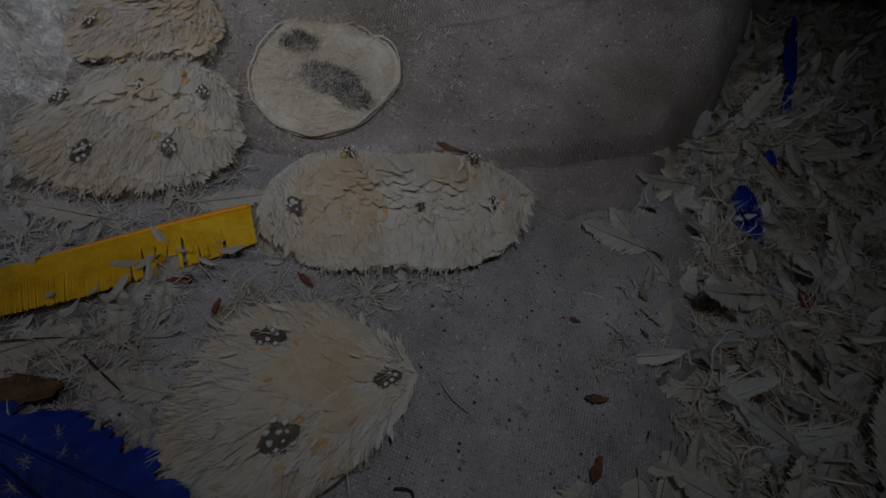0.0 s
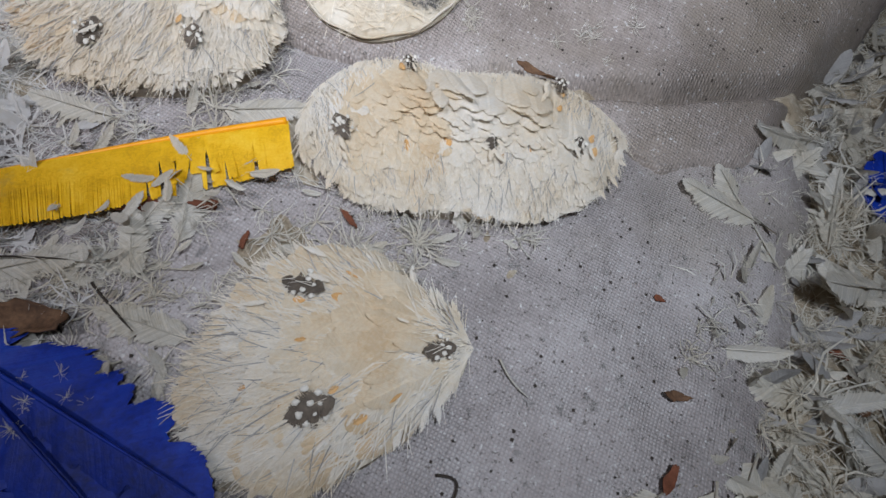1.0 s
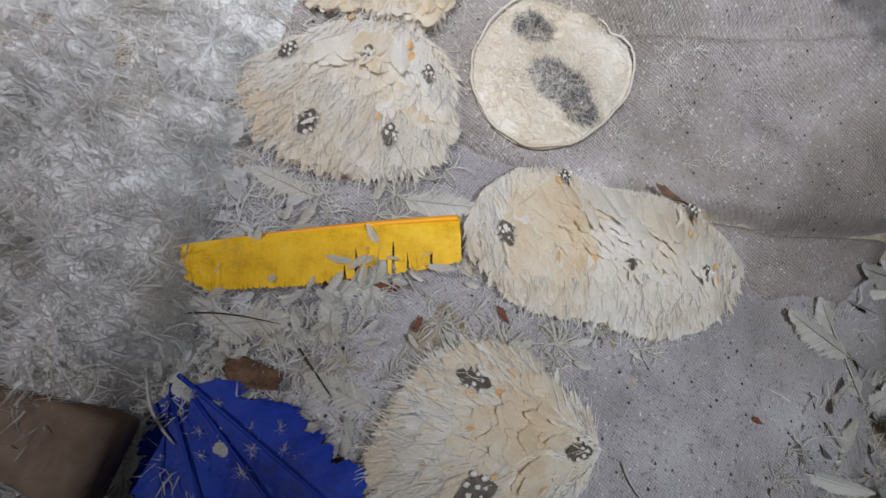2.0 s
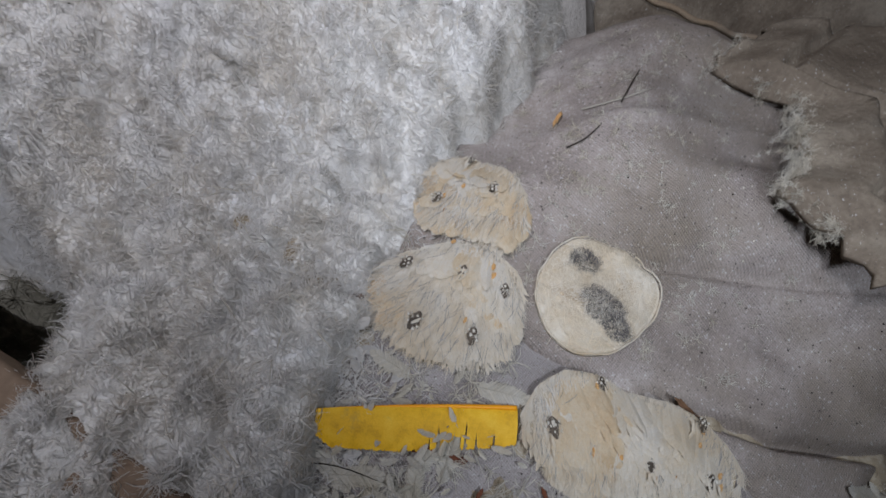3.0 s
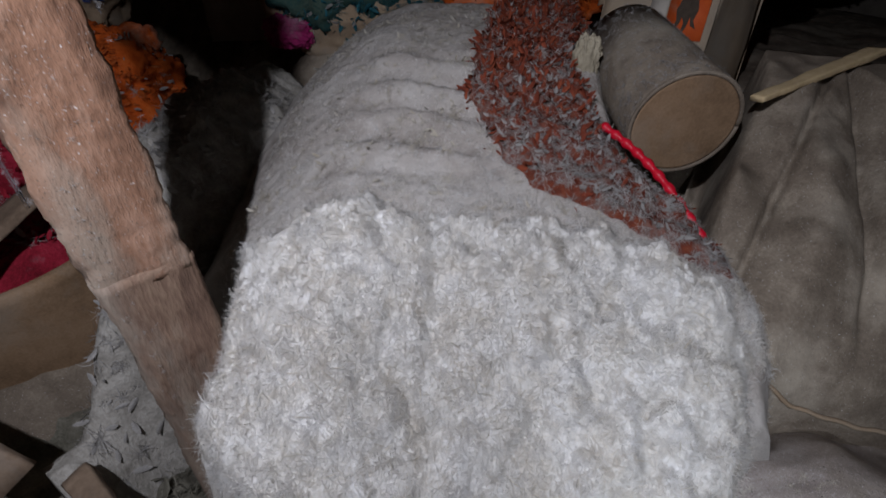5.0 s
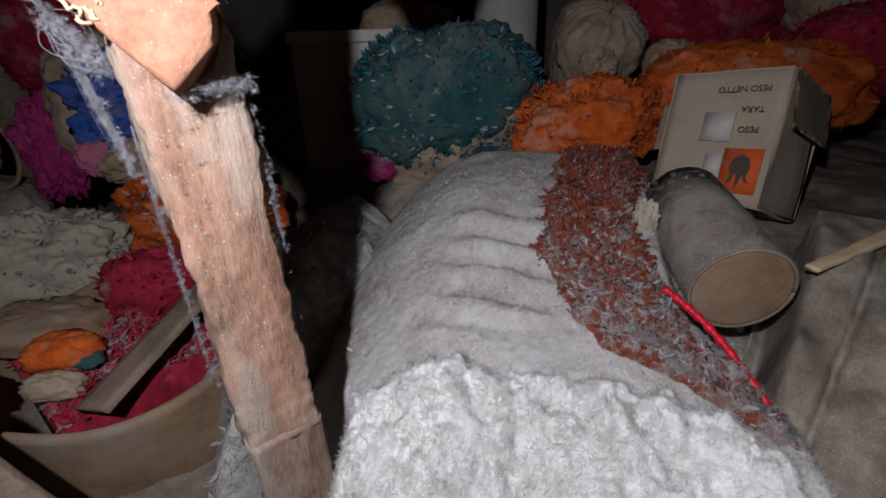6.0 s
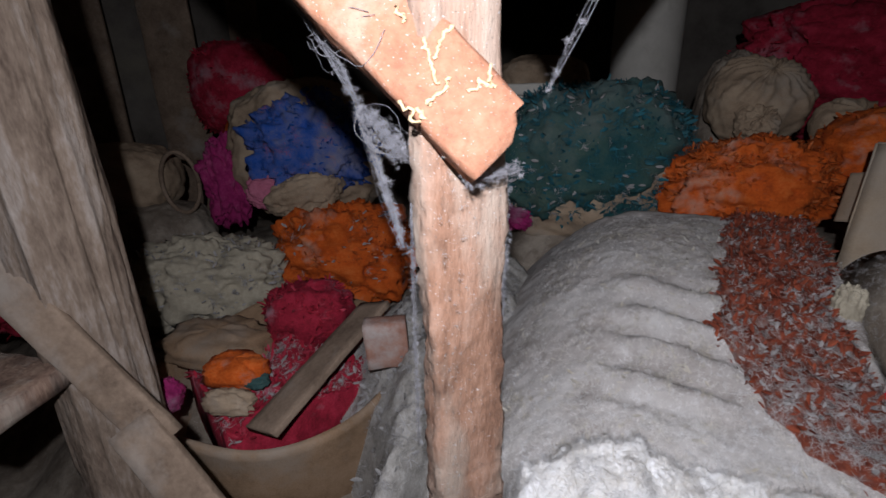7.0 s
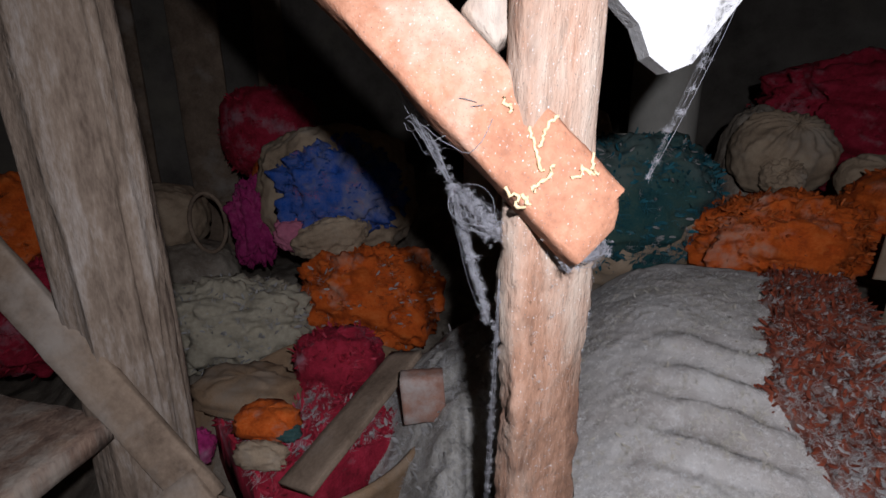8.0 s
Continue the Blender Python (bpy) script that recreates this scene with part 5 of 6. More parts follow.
strand("white_quill", "pale split quill on the woven sack", "quill", (-0.006, 0.146), (0.012, 0.128), 0.0007, M_FEATHER, lower_sack_z, 0.08)
strand("white_quill", "pale bare quill at the sack's edge", "quill", (0.160, 0.222), (0.178, 0.209), 0.0010, M_FEATHER, over_base, 0.05, 0.006)
strand("white_quill", "long pale bare quill by the blue feathers", "quill", (-0.306, 0.116), (-0.271, 0.080), 0.0011, M_FEATHER, over_base, 0.1, 0.012)
strand("blue_thread", "short blue thread beside the feather pad", "thread", (-0.148, 0.172), (-0.128, 0.185), 0.0006, M_BLUE, over_base, -0.12, 0.006)
strand("dark_quill", "curled dark quill end on the sack", "quill", (-0.035, 0.083), (-0.026, 0.07), 0.0009, M_STICK, over_base, -0.5, 0.005)


def scrap(name, label, centre, size, yaw, material, fn, seed, lift=0.003, ratio=0.5):
    """A curled flake of leaf or skin with an uneven outline."""
    n, m_ = 22, 5
    th = np.linspace(0, 2 * np.pi, n, endpoint=False)
    rr_ = 1 + 0.35 * np.array([lattice(np.array([math.cos(q) * 2 + seed, math.sin(q) * 2, 0.5]), seed) + lattice(np.array([math.cos(q) * 6 + seed, math.sin(q) * 6, 0.5]), seed + 1) for q in th])
    top = []
    for k in np.linspace(0.05, 1, m_):
        lx, ly = size * 0.5 * k * rr_ * np.cos(th), size * 0.5 * ratio * k * rr_ * np.sin(th)
        x = centre[0] + lx * math.cos(yaw) - ly * math.sin(yaw)
        y = centre[1] + lx * math.sin(yaw) + ly * math.cos(yaw)
        top.append(np.column_stack([x, y, fn(x, y) + lift + 0.25 * size * k * k * (0.5 + 0.5 * np.sin(th * 2 + seed)) * 0.6]))
    v, f = loft(None, [q for q in top] + [top[-1] - (0, 0, 0.0012)] + [q - (0, 0, 0.0012) for q in top[::-1][1:]])
    return tagged(solid(name, v, f, material), label, "scrap")


scrap("leaf_scrap", "dry curled brown leaf beside the blue feathers", (-0.246, 0.128), 0.040, 0.0, M_BROWN, over_base, 3, 0.010, 0.42)
scrap("bark_scrap", "small reddish brown flake on the woven sack", (0.100, 0.206), 0.008, 0.0, M_REDBROWN, lower_sack_z, 4, 0.002)
scrap("bark_scrap", "narrow tan sliver standing out of the sack", (-0.223, 0.592), 0.028, 1.5, M_STAIN, upper_sack_z, 5, 0.006, 0.22)
scrap("bark_scrap", "reddish brown dry flake under the yellow feather", (-0.222, 0.200), 0.026, 0.25, M_REDBROWN, over_base, 6, 0.004, 0.35)
scrap("bark_scrap", "reddish brown dry flake under the yellow feather", (-0.187, 0.208), 0.015, 0.1, M_REDBROWN, over_base, 7, 0.004, 0.4)
for k, (x, y, s_) in enumerate(((0.103, 0.143, 0.016), (0.094, 0.096, 0.018), (0.243, 0.197, 0.012), (0.245, 0.156, 0.014), (0.33, 0.25, 0.03), (0.36, 0.42, 0.05), (0.24, 0.18, 0.016), (-0.16, 0.19, 0.012), (-0.105, 0.216, 0.012), (-0.34, 0.30, 0.02))):
    scrap("bark_scrap", "dry reddish brown scrap among the feathers", (x, y), s_, k * 1.1, M_REDBROWN if k % 3 else M_BROWN, over_base, 20 + k, 0.006, 0.35)
scrap("bark_scrap", "orange-brown flake at the edge of the sack", (0.005, 0.350), 0.026, -0.25, M_BROWN, lambda x, y: ground_z(x, y) + 0.012, 9, 0.004, 0.2)

strewn("fluff_scatter", "white down clinging to the blue feathers", over_base, 60, (-0.31, -0.13, 0.02, 0.13), TUFTS, 0.003, 0.009, M_FEATHER, lambda x, y: y < 0.115 - 0.25 * (x + 0.25), (-0.1, 0.3), 0.016)
strewn("fluff_scatter", "white down clinging to the yellow feather", over_base, 30, (-0.31, -0.16, 0.17, 0.23), PLUMES, 0.008, 0.022, M_FEATHER, None, (-0.1, 0.2), 0.012)

tagged(blob("blue_scrap", (-0.275, 0.875, 0.36), (0.04, 0.03, 0.03), (0, 0, 20), M_BLUE, wrinkle=0.1, n=(30, 20)), "blue feather scrap in the gap between the sacks", "feather")


# ---- the post, its brace and the cobwebs ----
M_POST = shade("dusty_orange_pine", [rgb("553a2b"), rgb("8c6852"), rgb("a68570")], 20, 0.9, 1.0, 110, streak=(1, 1, 0.3), speck=0.5, dust=0.5, dust_colour=rgb("a09282"), depth=0.006)
post = holder("wooden_post", "rough sawn wooden post with a scarfed foot, grey with dust", "post", place=(-1.13, 0.33, 0))
v, f = timber((-1.165, 0.350, 0.0), (-1.112, 0.326, 0.84), (0.25, 1, 0), 0.130, 0.055, 60, 0.006, 3, 0.96)
under(solid("lower_timber", v, f, M_WOOD), post)
v, f = timber((-1.112, 0.322, 0.82), (-1.098, 0.284, 1.46), (0.25, 1, 0), 0.122, 0.050, 90, 0.008, 4, 0.90)
under(solid("upper_timber", v, f, M_POST), post)
v, f = timber((-1.098, 0.280, 1.45), (-1.06, 0.215, 2.80), (0.25, 1, 0), 0.104, 0.046, 60, 0.004, 5)
under(solid("head_timber", v, f, M_POST), post)
pz = rng.uniform(0.5, 1.5, 420)
py_ = rng.uniform(-0.065, 0.065, 420)
pp = np.column_stack([np.interp(pz, [0.5, 0.83, 1.5], [-1.142, -1.128, -1.095]) + 0.030 - 0.24 * py_ * 0.25, np.interp(pz, [0.5, 0.83, 1.5], [0.342, 0.33, 0.287]) + py_, pz])
v, f, uv = strew(TUFTS + SLIVER, pp, np.tile((1.0, -0.25, 0.1), (420, 1)), rng.uniform(0, 6.28, 420), rng.uniform(-0.1, 0.3, 420), rng.uniform(0.002, 0.006, 420))
o = under(solid("clinging_fluff", v, f, M_GREYDOWN, uv=uv), post)
o["kind"] = "stuff"

D = np.array((-0.58, -0.42, 0.70))
Wd = np.array((0.0237, 0.070, 0.063)) / 0.097
Nn = np.cross(Wd, D)
P0 = np.array((-1.018, 0.242, 1.40))
brace = holder("wooden_brace", "orange pine brace nailed across the post", "brace", place=tuple((P0 + Wd * 0.048).tolist()))
mid = P0 + Wd * 0.0485 - Nn * 0.020
v, f = timber(mid + D * 0.004, mid + D * 1.3, Wd, 0.097, 0.040, 60, 0.0022, 8)
v = np.array(v)
cut = (v - P0) @ D
v = v + np.outer(np.where(cut < 0.02, 0.036 * np.clip((((v - P0) @ Wd) / 0.097 - 0.55) / 0.45, 0, 1) ** 1.6, 0), D)
under(solid("board", v, f, M_BRACE), brace)
r = np.random.default_rng(21)


def crust(name, start, way, length, seed):
    q = np.random.default_rng(seed)
    n = 16
    t_ = np.linspace(0, 1, n)
    p_ = np.array([start + way * length * k for k in t_]) + np.cumsum(q.normal(0, 0.0022, (n, 3)), 0)
    p_ = p_ - np.outer((p_ - P0) @ Nn - 0.001, Nn)
    vv_, ff_ = tube(p_, 0.0011 + 0.0015 * q.random(n), 7, seed, 0.6)
    return under(solid(name, vv_, ff_, M_CRUMB), brace)


for k, (al, ac, dx, dy, ln) in enumerate(((0.085, 0.012, 0.1, 0.5, 0.02), (0.09, 0.02, 0.9, 0.3, 0.035), (0.10, 0.045, 0.2, 0.6, 0.05), (0.075, 0.06, 0.8, -0.3, 0.04), (0.125, 0.055, 0.6, 0.1, 0.025), (0.17, 0.06, 0.7, 0.6, 0.03), (0.06, 0.085, 0.2, 0.6, 0.02), (0.09, 0.005, -0.3, 0.6, 0.015))):
    way = Wd * dx + D * dy
    crust("resin_crust", P0 + D * al + Wd * ac, way / np.linalg.norm(way), ln, 40 + k)
v, f = timber(P0 + D * 0.26 + Wd * 0.10 - Nn * 0.01, P0 + D * 0.26 + Wd * 0.19 - Nn * 0.01, D, 0.06, 0.03, 12, 0.004, 12)
tagged(solid("wood_offcut", v, f, M_WOOD), "short wooden offcut nailed beside the brace", "wood")


def web(name, label, ends, strands, spread, fluff, seed):
    """Dusty cobweb: thin sagging threads between ends, matted with fluff."""
    q = np.random.default_rng(seed)
    thing = holder(name, label, "cobweb", "cobwebs on the post", tuple(ends[0]))
    a0, b0 = np.array(ends[0]), np.array(ends[1])
    ps = []
    for k in range(strands):
        t_ = np.linspace(0, 1, 12)
        o1, o2 = q.normal(0, spread, 3), q.normal(0, spread, 3)
        p_ = a0 + (b0 - a0) * t_[:, None] + (o1 * (1 - t_[:, None]) + o2 * t_[:, None]) * (0.15 + np.sin(np.pi * t_[:, None]))
        p_[:, 2] -= spread * 0.8 * np.sin(np.pi * t_) * q.random()
        p_ += np.cumsum(q.normal(0, spread * 0.06, (12, 3)), 0)
        ps.append(tube(p_, 0.00012 + 0.0004 * q.random() ** 2, 3))
    v, f = joined(ps)
    o = under(solid("thread_web", v, f, M_WEB), thing)
    o["kind"] = "stuff"
    if fluff:
        fluff = int(fluff * 1.5)
        t_ = q.random(fluff)
        p_ = a0 + (b0 - a0) * t_[:, None] + q.normal(0, spread * 0.5, (fluff, 3))
        v, f, uv = strew(FINE, p_, q.normal(0, 1, (fluff, 3)), q.uniform(0, 6.28, fluff), 0 * t_, q.uniform(0.003, 0.008, fluff))
        o = under(solid("matted_fluff", v, f, M_WEB, uv=uv), thing)
        o["kind"] = "stuff"
    return thing


web("cobweb", "thick dusty cobweb hanging along the brace", ((-1.135, 0.225, 1.30), (-1.19, 0.206, 1.475)), 14, 0.005, 260, 1)
web("cobweb", "thick dusty cobweb hanging along the brace", ((-1.19, 0.206, 1.475), (-1.30, 0.10, 1.80)), 14, 0.007, 320, 2)
web("cobweb", "matted grey cobweb between post and brace", ((-1.12, 0.222, 1.42), (-1.17, 0.20, 1.47)), 26, 0.012, 200, 3)
web("cobweb", "thin dusty cobweb thread under the roof", ((-1.00, 0.325, 1.49), (-0.985, 0.52, 1.78)), 5, 0.004, 60, 4)
web("cobweb", "grey dusty web behind the brace's end", ((-1.045, 0.255, 1.395), (-1.05, 0.345, 1.40)), 14, 0.009, 140, 5)
web("cobweb", "dusty threads beside the brace", ((-1.23, 0.17, 1.55), (-1.12, 0.20, 1.56)), 10, 0.022, 8, 6)
web("cobweb", "dusty web strands along the post's edge", ((-1.125, 0.232, 1.36), (-1.15, 0.25, 0.95)), 8, 0.004, 120, 7)
web("cobweb", "dusty web strands along the post's edge", ((-1.075, 0.352, 1.38), (-1.10, 0.38, 1.15)), 8, 0.006, 120, 8)

# chalky white board that hangs from the roof
tip = np.array((-1.075, 0.50, 1.615))
sd, ud = np.array((0.63, 0.78, 0.0)), np.array((0.02, 0.0, 1.0))
pl = [tip, tip + sd * 0.03 + ud * 0.012, tip + sd * 0.17 + ud * 0.22, tip + sd * 0.12 + ud * 1.0, tip - sd * 0.25 + ud * 1.0, tip - sd * 0.16 + ud * 0.16, tip - sd * 0.05 + ud * 0.06, tip - sd * 0.03 + ud * 0.02]
pl = np.array(pl)
back = pl + np.array((-0.03, 0.025, 0.0))
n = len(pl)
v = np.concatenate([pl, back])
f = [list(range(n)), [n + i for i in range(n)][::-1]] + [[i, n + i, n + (i + 1) % n, (i + 1) % n] for i in range(n)]
tagged(solid("white_board", v, f, M_WHITEBOARD, smooth=False), "broken chalky white board hanging from the roof", "board")


# ---- the heap of sacks that fills the attic behind ----
def rear_heap_z(x, y):
    z = 0.30 + 0.12 * step((-2.2 - x) / 0.4) + 0.52 * step((y - 1.05 - 0.35 * step((-2.0 - x) / 0.5)) / 0.6)
    z = z - 0.27 * step((x + 1.75) / 0.2) * step((0.6 - y) / 0.25)
    z = z - 0.3 * step((x + 1.2) / 0.15) * step((1.3 - y) / 0.2) - 0.3 * step((-0.1 - y) / 0.4)
    return np.maximum(z + 0.035 * flat_noise(x, y, 3, 3, 81) + 0.012 * flat_noise(x, y, 14, 2, 82), 0.01)


heap = mound("sack_heap", rear_heap_z, -5.15, 1.6, -0.8, 4.75, 0.04, 0.0, M_CANVAS)
tagged(heap, "dim dusty heap of old canvas sacks behind the bale", "heap", kind="stuff")


def plume_mat(name, cols):
    return shade(name, cols, 20, 0.85, 0.1, 200, island=0.4, barbs=30, fray=0.6)


P_ORANGE = plume_mat("orange_plume", [rgb("86380f"), rgb("b8561e"), rgb("c88050")])
P_RED = plume_mat("crimson_plume", [rgb("6a0e1a"), rgb("9c1a2e"), rgb("b04a58")])
P_BLUE = plume_mat("blue_plume", [rgb("0e2c70"), rgb("1c4c96"), rgb("4a6ca0")])
PLUME_OF = {M_RED: P_RED, M_ORANGE: P_ORANGE}


def sack(name, label, center, radii, rz, material, group="", **kw):
    thing = tagged(blob(name, center, radii, (kw.pop("rx", 0), kw.pop("ry", 0), rz), material, **kw), label, "sack", group)
    if material in PLUME_OF:
        way = np.array((-0.7, -0.1, 1.4)) - center
        fluffy(thing, np.array(center), np.array(radii), rz, 380, PLUME_OF[material], 0.015, 0.045, way / np.linalg.norm(way))
    return thing


def fluffy(thing, center, radii, rz, count, material, lo, hi, front, name="plumage"):
    """Plumes that stand out of the side of a rounded body which faces front."""
    d = rng.normal(0, 1, (count * 3, 3))
    d /= np.linalg.norm(d, axis=1)[:, None]
    m_ = np.array(Euler((0, 0, radians(rz))).to_matrix())
    wd_ = d @ m_.T
    d, wd_ = d[wd_ @ np.array(front) > 0.0][:count], wd_[wd_ @ np.array(front) > 0.0][:count]
    e = np.sign(d) * np.abs(d) ** (2 / 2.6)
    p_ = (e * radii) @ m_.T + center
    v, f, uv = strew(PLUMES + TUFTS[:3], p_, wd_ + 1e-3, rng.uniform(0, 6.28, len(p_)), rng.uniform(0, 0.8, len(p_)), rng.uniform(lo, hi, len(p_)))
    o = solid(name, v, f, material, uv=uv)
    under(o, thing)["kind"] = "stuff"
    return o


FRONT = (0.45, -0.75, 0.35)
# open jute sack of teal feathers before a pale board
teal = holder("teal_feather_sack", "open jute sack heaped with dull teal feathers", "sack", place=(-1.9, 1.9, 0.8))
under(blob("jute_bag", (-1.93, 1.90, 1.05), (0.47, 0.33, 0.31), (0, 0, 43), M_BEIGE, wrinkle=0.06, seed=5), teal)
under(blob("teal_plumage", (-1.87, 1.80, 1.17), (0.42, 0.26, 0.31), (0, -8, 43), M_TEAL, wrinkle=0.10, scale=4, seed=6), teal)
fluffy(teal, np.array((-1.87, 1.80, 1.17)), np.array((0.42, 0.26, 0.31)), 43, 1300, shade("teal_plume", [rgb("0e3e48"), rgb("22606a"), rgb("566a64")], 9, 0.85, 0.2, 200, island=0.4, barbs=40, fray=0.5), 0.02, 0.05, FRONT)
under(blob("pink_plumage", (-2.05, 1.50, 0.90), (0.10, 0.07, 0.06), (0, 0, 43), M_PINK, wrinkle=0.15, scale=5, seed=7), teal)
v, f = timber((-2.62, 1.52, 1.13), (-1.82, 2.27, 1.14), (0, 0, 1), 0.66, 0.02, 20, 0.004, 31)
panel = holder("pale_board", "large whitish board leaning behind the teal sack", "board", place=(-2.2, 1.9, 0.8))
under(solid("panel", v, f, M_BOARD), panel)
v, f = timber((-2.62, 1.50, 1.45), (-1.81, 2.245, 1.462), (0, 0, 1), 0.055, 0.045, 20, 0.003, 32)
under(solid("top_ledge", v, f, M_BOARD), panel)
v, f = timber((-2.33, 1.62, 0.98), (-2.30, 1.66, 1.33), (0.72, 0.69, 0), 0.24, 0.06, 10, 0.004, 33)
tagged(solid("small_carton", v, f, M_BEIGE), "small pale carton between the board and the teal sack", "carton")
v, f = tube([(-2.25, 2.95, 0.5), (-2.26, 2.96, 1.4), (-2.32, 3.02, 2.79)], 0.21, 28)
tagged(solid("rolled_carpet", v, f, M_BOARD), "tall grey roll standing against the wall", "roll")
sack("stuffed_sack", "plump brownish sack on top of the heap", (-2.55, 2.30, 1.50), (0.27, 0.2, 0.14), 43, M_BEIGE, seed=11, folds=14)
sack("tall_sack", "tall brown sack in the shade", (-1.65, 2.75, 1.2), (0.16, 0.16, 0.42), 43, M_CANVAS, seed=12)
tied = holder("tied_sack", "beige cotton sack tied at its gathered neck", "sack", place=(-1.4, 2.55, 1.2))
under(blob("body", (-1.47, 2.58, 1.40), (0.22, 0.19, 0.18), (35, 0, 43), M_BEIGE, wrinkle=0.05, folds=18, fold_depth=0.07, seed=13), tied)
under(blob("neck", (-1.40, 2.40, 1.31), (0.09, 0.08, 0.07), (60, 0, 43), M_BEIGE, wrinkle=0.12, folds=12, fold_depth=0.15, seed=14), tied)
sack("tied_sack", "small beige sack end tied with string", (-1.12, 2.66, 1.30), (0.14, 0.11, 0.10), 43, M_BEIGE, seed=15, folds=10, fold_depth=0.1, rx=50)
redbag = sack("crimson_feather_sack", "large dark crimson sack piled at the back", (-1.15, 3.45, 1.52), (0.80, 0.36, 0.34), 43, M_RED, seed=16, wrinkle=0.18)
sack("beige_sack", "beige sack beside the crimson one", (-0.55, 3.45, 1.65), (0.25, 0.2, 0.25), 43, M_BEIGE, seed=17)
orange_right = sack("orange_feather_sack", "dull orange feathers bulging from a sack", (-1.28, 2.02, 1.10), (0.29, 0.20, 0.17), 43, M_ORANGE, seed=18, wrinkle=0.18, scale=4, shape=lambda q: q - np.stack([0 * q[..., 0], 0 * q[..., 0], 0.35 * (np.clip(-q[..., 0], 0, 1) ** 2)], -1))
sack("orange_feather_sack", "long orange feather sack behind the box", (-0.75, 2.55, 1.20), (0.50, 0.24, 0.20), 43, M_ORANGE, seed=19, wrinkle=0.08)
sack("crimson_feather_sack", "dark crimson sack above the orange one", (-0.35, 3.0, 1.35), (0.35, 0.24, 0.2), 43, M_RED, seed=20)

# cardboard box with a hazard label
BX, BU = np.array((0.955, -0.26, 0.12)), np.array((-0.295, 0.40, 0.86))
BX = BX / np.linalg.norm(BX)
BU = BU - BX * (BU @ BX)
BU /= np.linalg.norm(BU)
BN = np.cross(BX, BU)
BO = np.array((-0.66, 1.615, 0.955))
carton = holder("cardboard_box", "battered dusty cardboard box with an orange hazard label", "box", place=tuple((BO - BN * 0.15).tolist()))


def slab(o, ex, ey, ez, rough=0.002, seed=0, nu=12, nv=12):
    """A thin board spanned by ex and ey from its corner o, thick ez, slightly buckled."""
    u, w_ = np.meshgrid(np.linspace(0, 1, nu), np.linspace(0, 1, nv), indexing="ij")
    p_ = o + u[..., None] * ex + w_[..., None] * ey
    nz = ez / np.linalg.norm(ez)
    p_ = p_ + nz * (rough * 3 * fbm(p_, 6, 2, seed))[..., None]
    top = p_.reshape(-1, 3)
    n_ = nu * nv
    q = quads(nu, nv)
    ids = np.arange(n_).reshape(nu, nv)
    ring = np.concatenate([ids[:, 0], ids[-1, 1:], ids[-2::-1, -1], ids[0, -2:0:-1]])
    faces = q.tolist() + (q[:, ::-1] + n_).tolist()
    m_ = len(ring)
    faces += [[int(ring[(i + 1) % m_]), int(ring[i]), int(ring[i]) + n_, int(ring[(i + 1) % m_]) + n_] for i in range(m_)]
    return np.concatenate([top, top - ez]), faces


BW, BH, BD = 0.332, 0.41, 0.34
c0 = BO - BX * 0.24
for nm, o, ex, ey, ez in (
    ("front_wall", c0, BX * BW, BU * BH, BN * 0.005),
    ("side_wall", c0 + BX * BW, -BN * BD, BU * BH, BX * 0.005),
    ("side_wall", c0, -BN * BD, BU * BH, BX * 0.005),
    ("back_wall", c0 - BN * BD, BX * BW, BU * BH, BN * 0.005),
    ("bottom", c0, BX * BW, -BN * BD, BU * 0.005),
    ("flap", c0 + BU * BH + BN * 0.004, BX * BW, -BN * 0.30 - BU * 0.02, BU * 0.004),
    ("flap", c0 + BX * (BW + 0.006) + BU * BH, -BN * BD, BX * 0.025 - BU * 0.17, BN * 0.004),
    ("flap", c0 - BX * 0.012 + BU * 0.18 - BN * 0.10, -BX * 0.10 - BN * 0.05, BU * 0.17, BN * 0.004)):
    v, f = slab(o, ex, ey, ez, 0.003, len(nm))
    under(solid(nm, v, f, M_CARD), carton)


def sticker(name, u0, u1, h0, h1, material, lift=0.014):
    v, f = slab(c0 + BX * u0 + BU * h0 + BN * lift, BX * (u1 - u0), BU * (h1 - h0), BN * 0.0012, 0.0, 1, 3, 3)
    return under(solid(name, v, f, material), carton)


label_tl = np.array((-0.708, 1.643, 1.127)) - c0
lu, lh = float(label_tl @ BX), float(label_tl @ BU)
sticker("hazard_label", lu, lu + 0.108, lh - 0.135, lh, M_LABEL, 0.012)["label"] = "orange hazard label"
fl = [(0.50, 0.12), (0.70, 0.22), (0.76, 0.42), (0.70, 0.62), (0.80, 0.78), (0.66, 0.72), (0.60, 0.55), (0.56, 0.75), (0.46, 0.90), (0.47, 0.66), (0.40, 0.55), (0.36, 0.70), (0.24, 0.80), (0.28, 0.60), (0.22, 0.42), (0.30, 0.22)]
fv = np.array([c0 + BX * (lu + 0.108 * a_) + BU * (lh - 0.135 * b_) + BN * 0.0145 for a_, b_ in fl])
under(solid("flame_sign", np.concatenate([fv, fv - BN * 0.001]), [list(range(16))[::-1], [16 + i for i in range(16)]] + [[i, 16 + i, 16 + (i + 1) % 16, (i + 1) % 16] for i in range(16)], M_INK, smooth=False), carton)["label"] = "black flame sign"
sticker("paper_label", lu - 0.085, lu + 0.005, lh + 0.02, lh + 0.11, M_PAPER, 0.011)
sticker("paper_label", lu - 0.055, lu - 0.004, lh - 0.10, lh - 0.02, M_PAPER, 0.011)


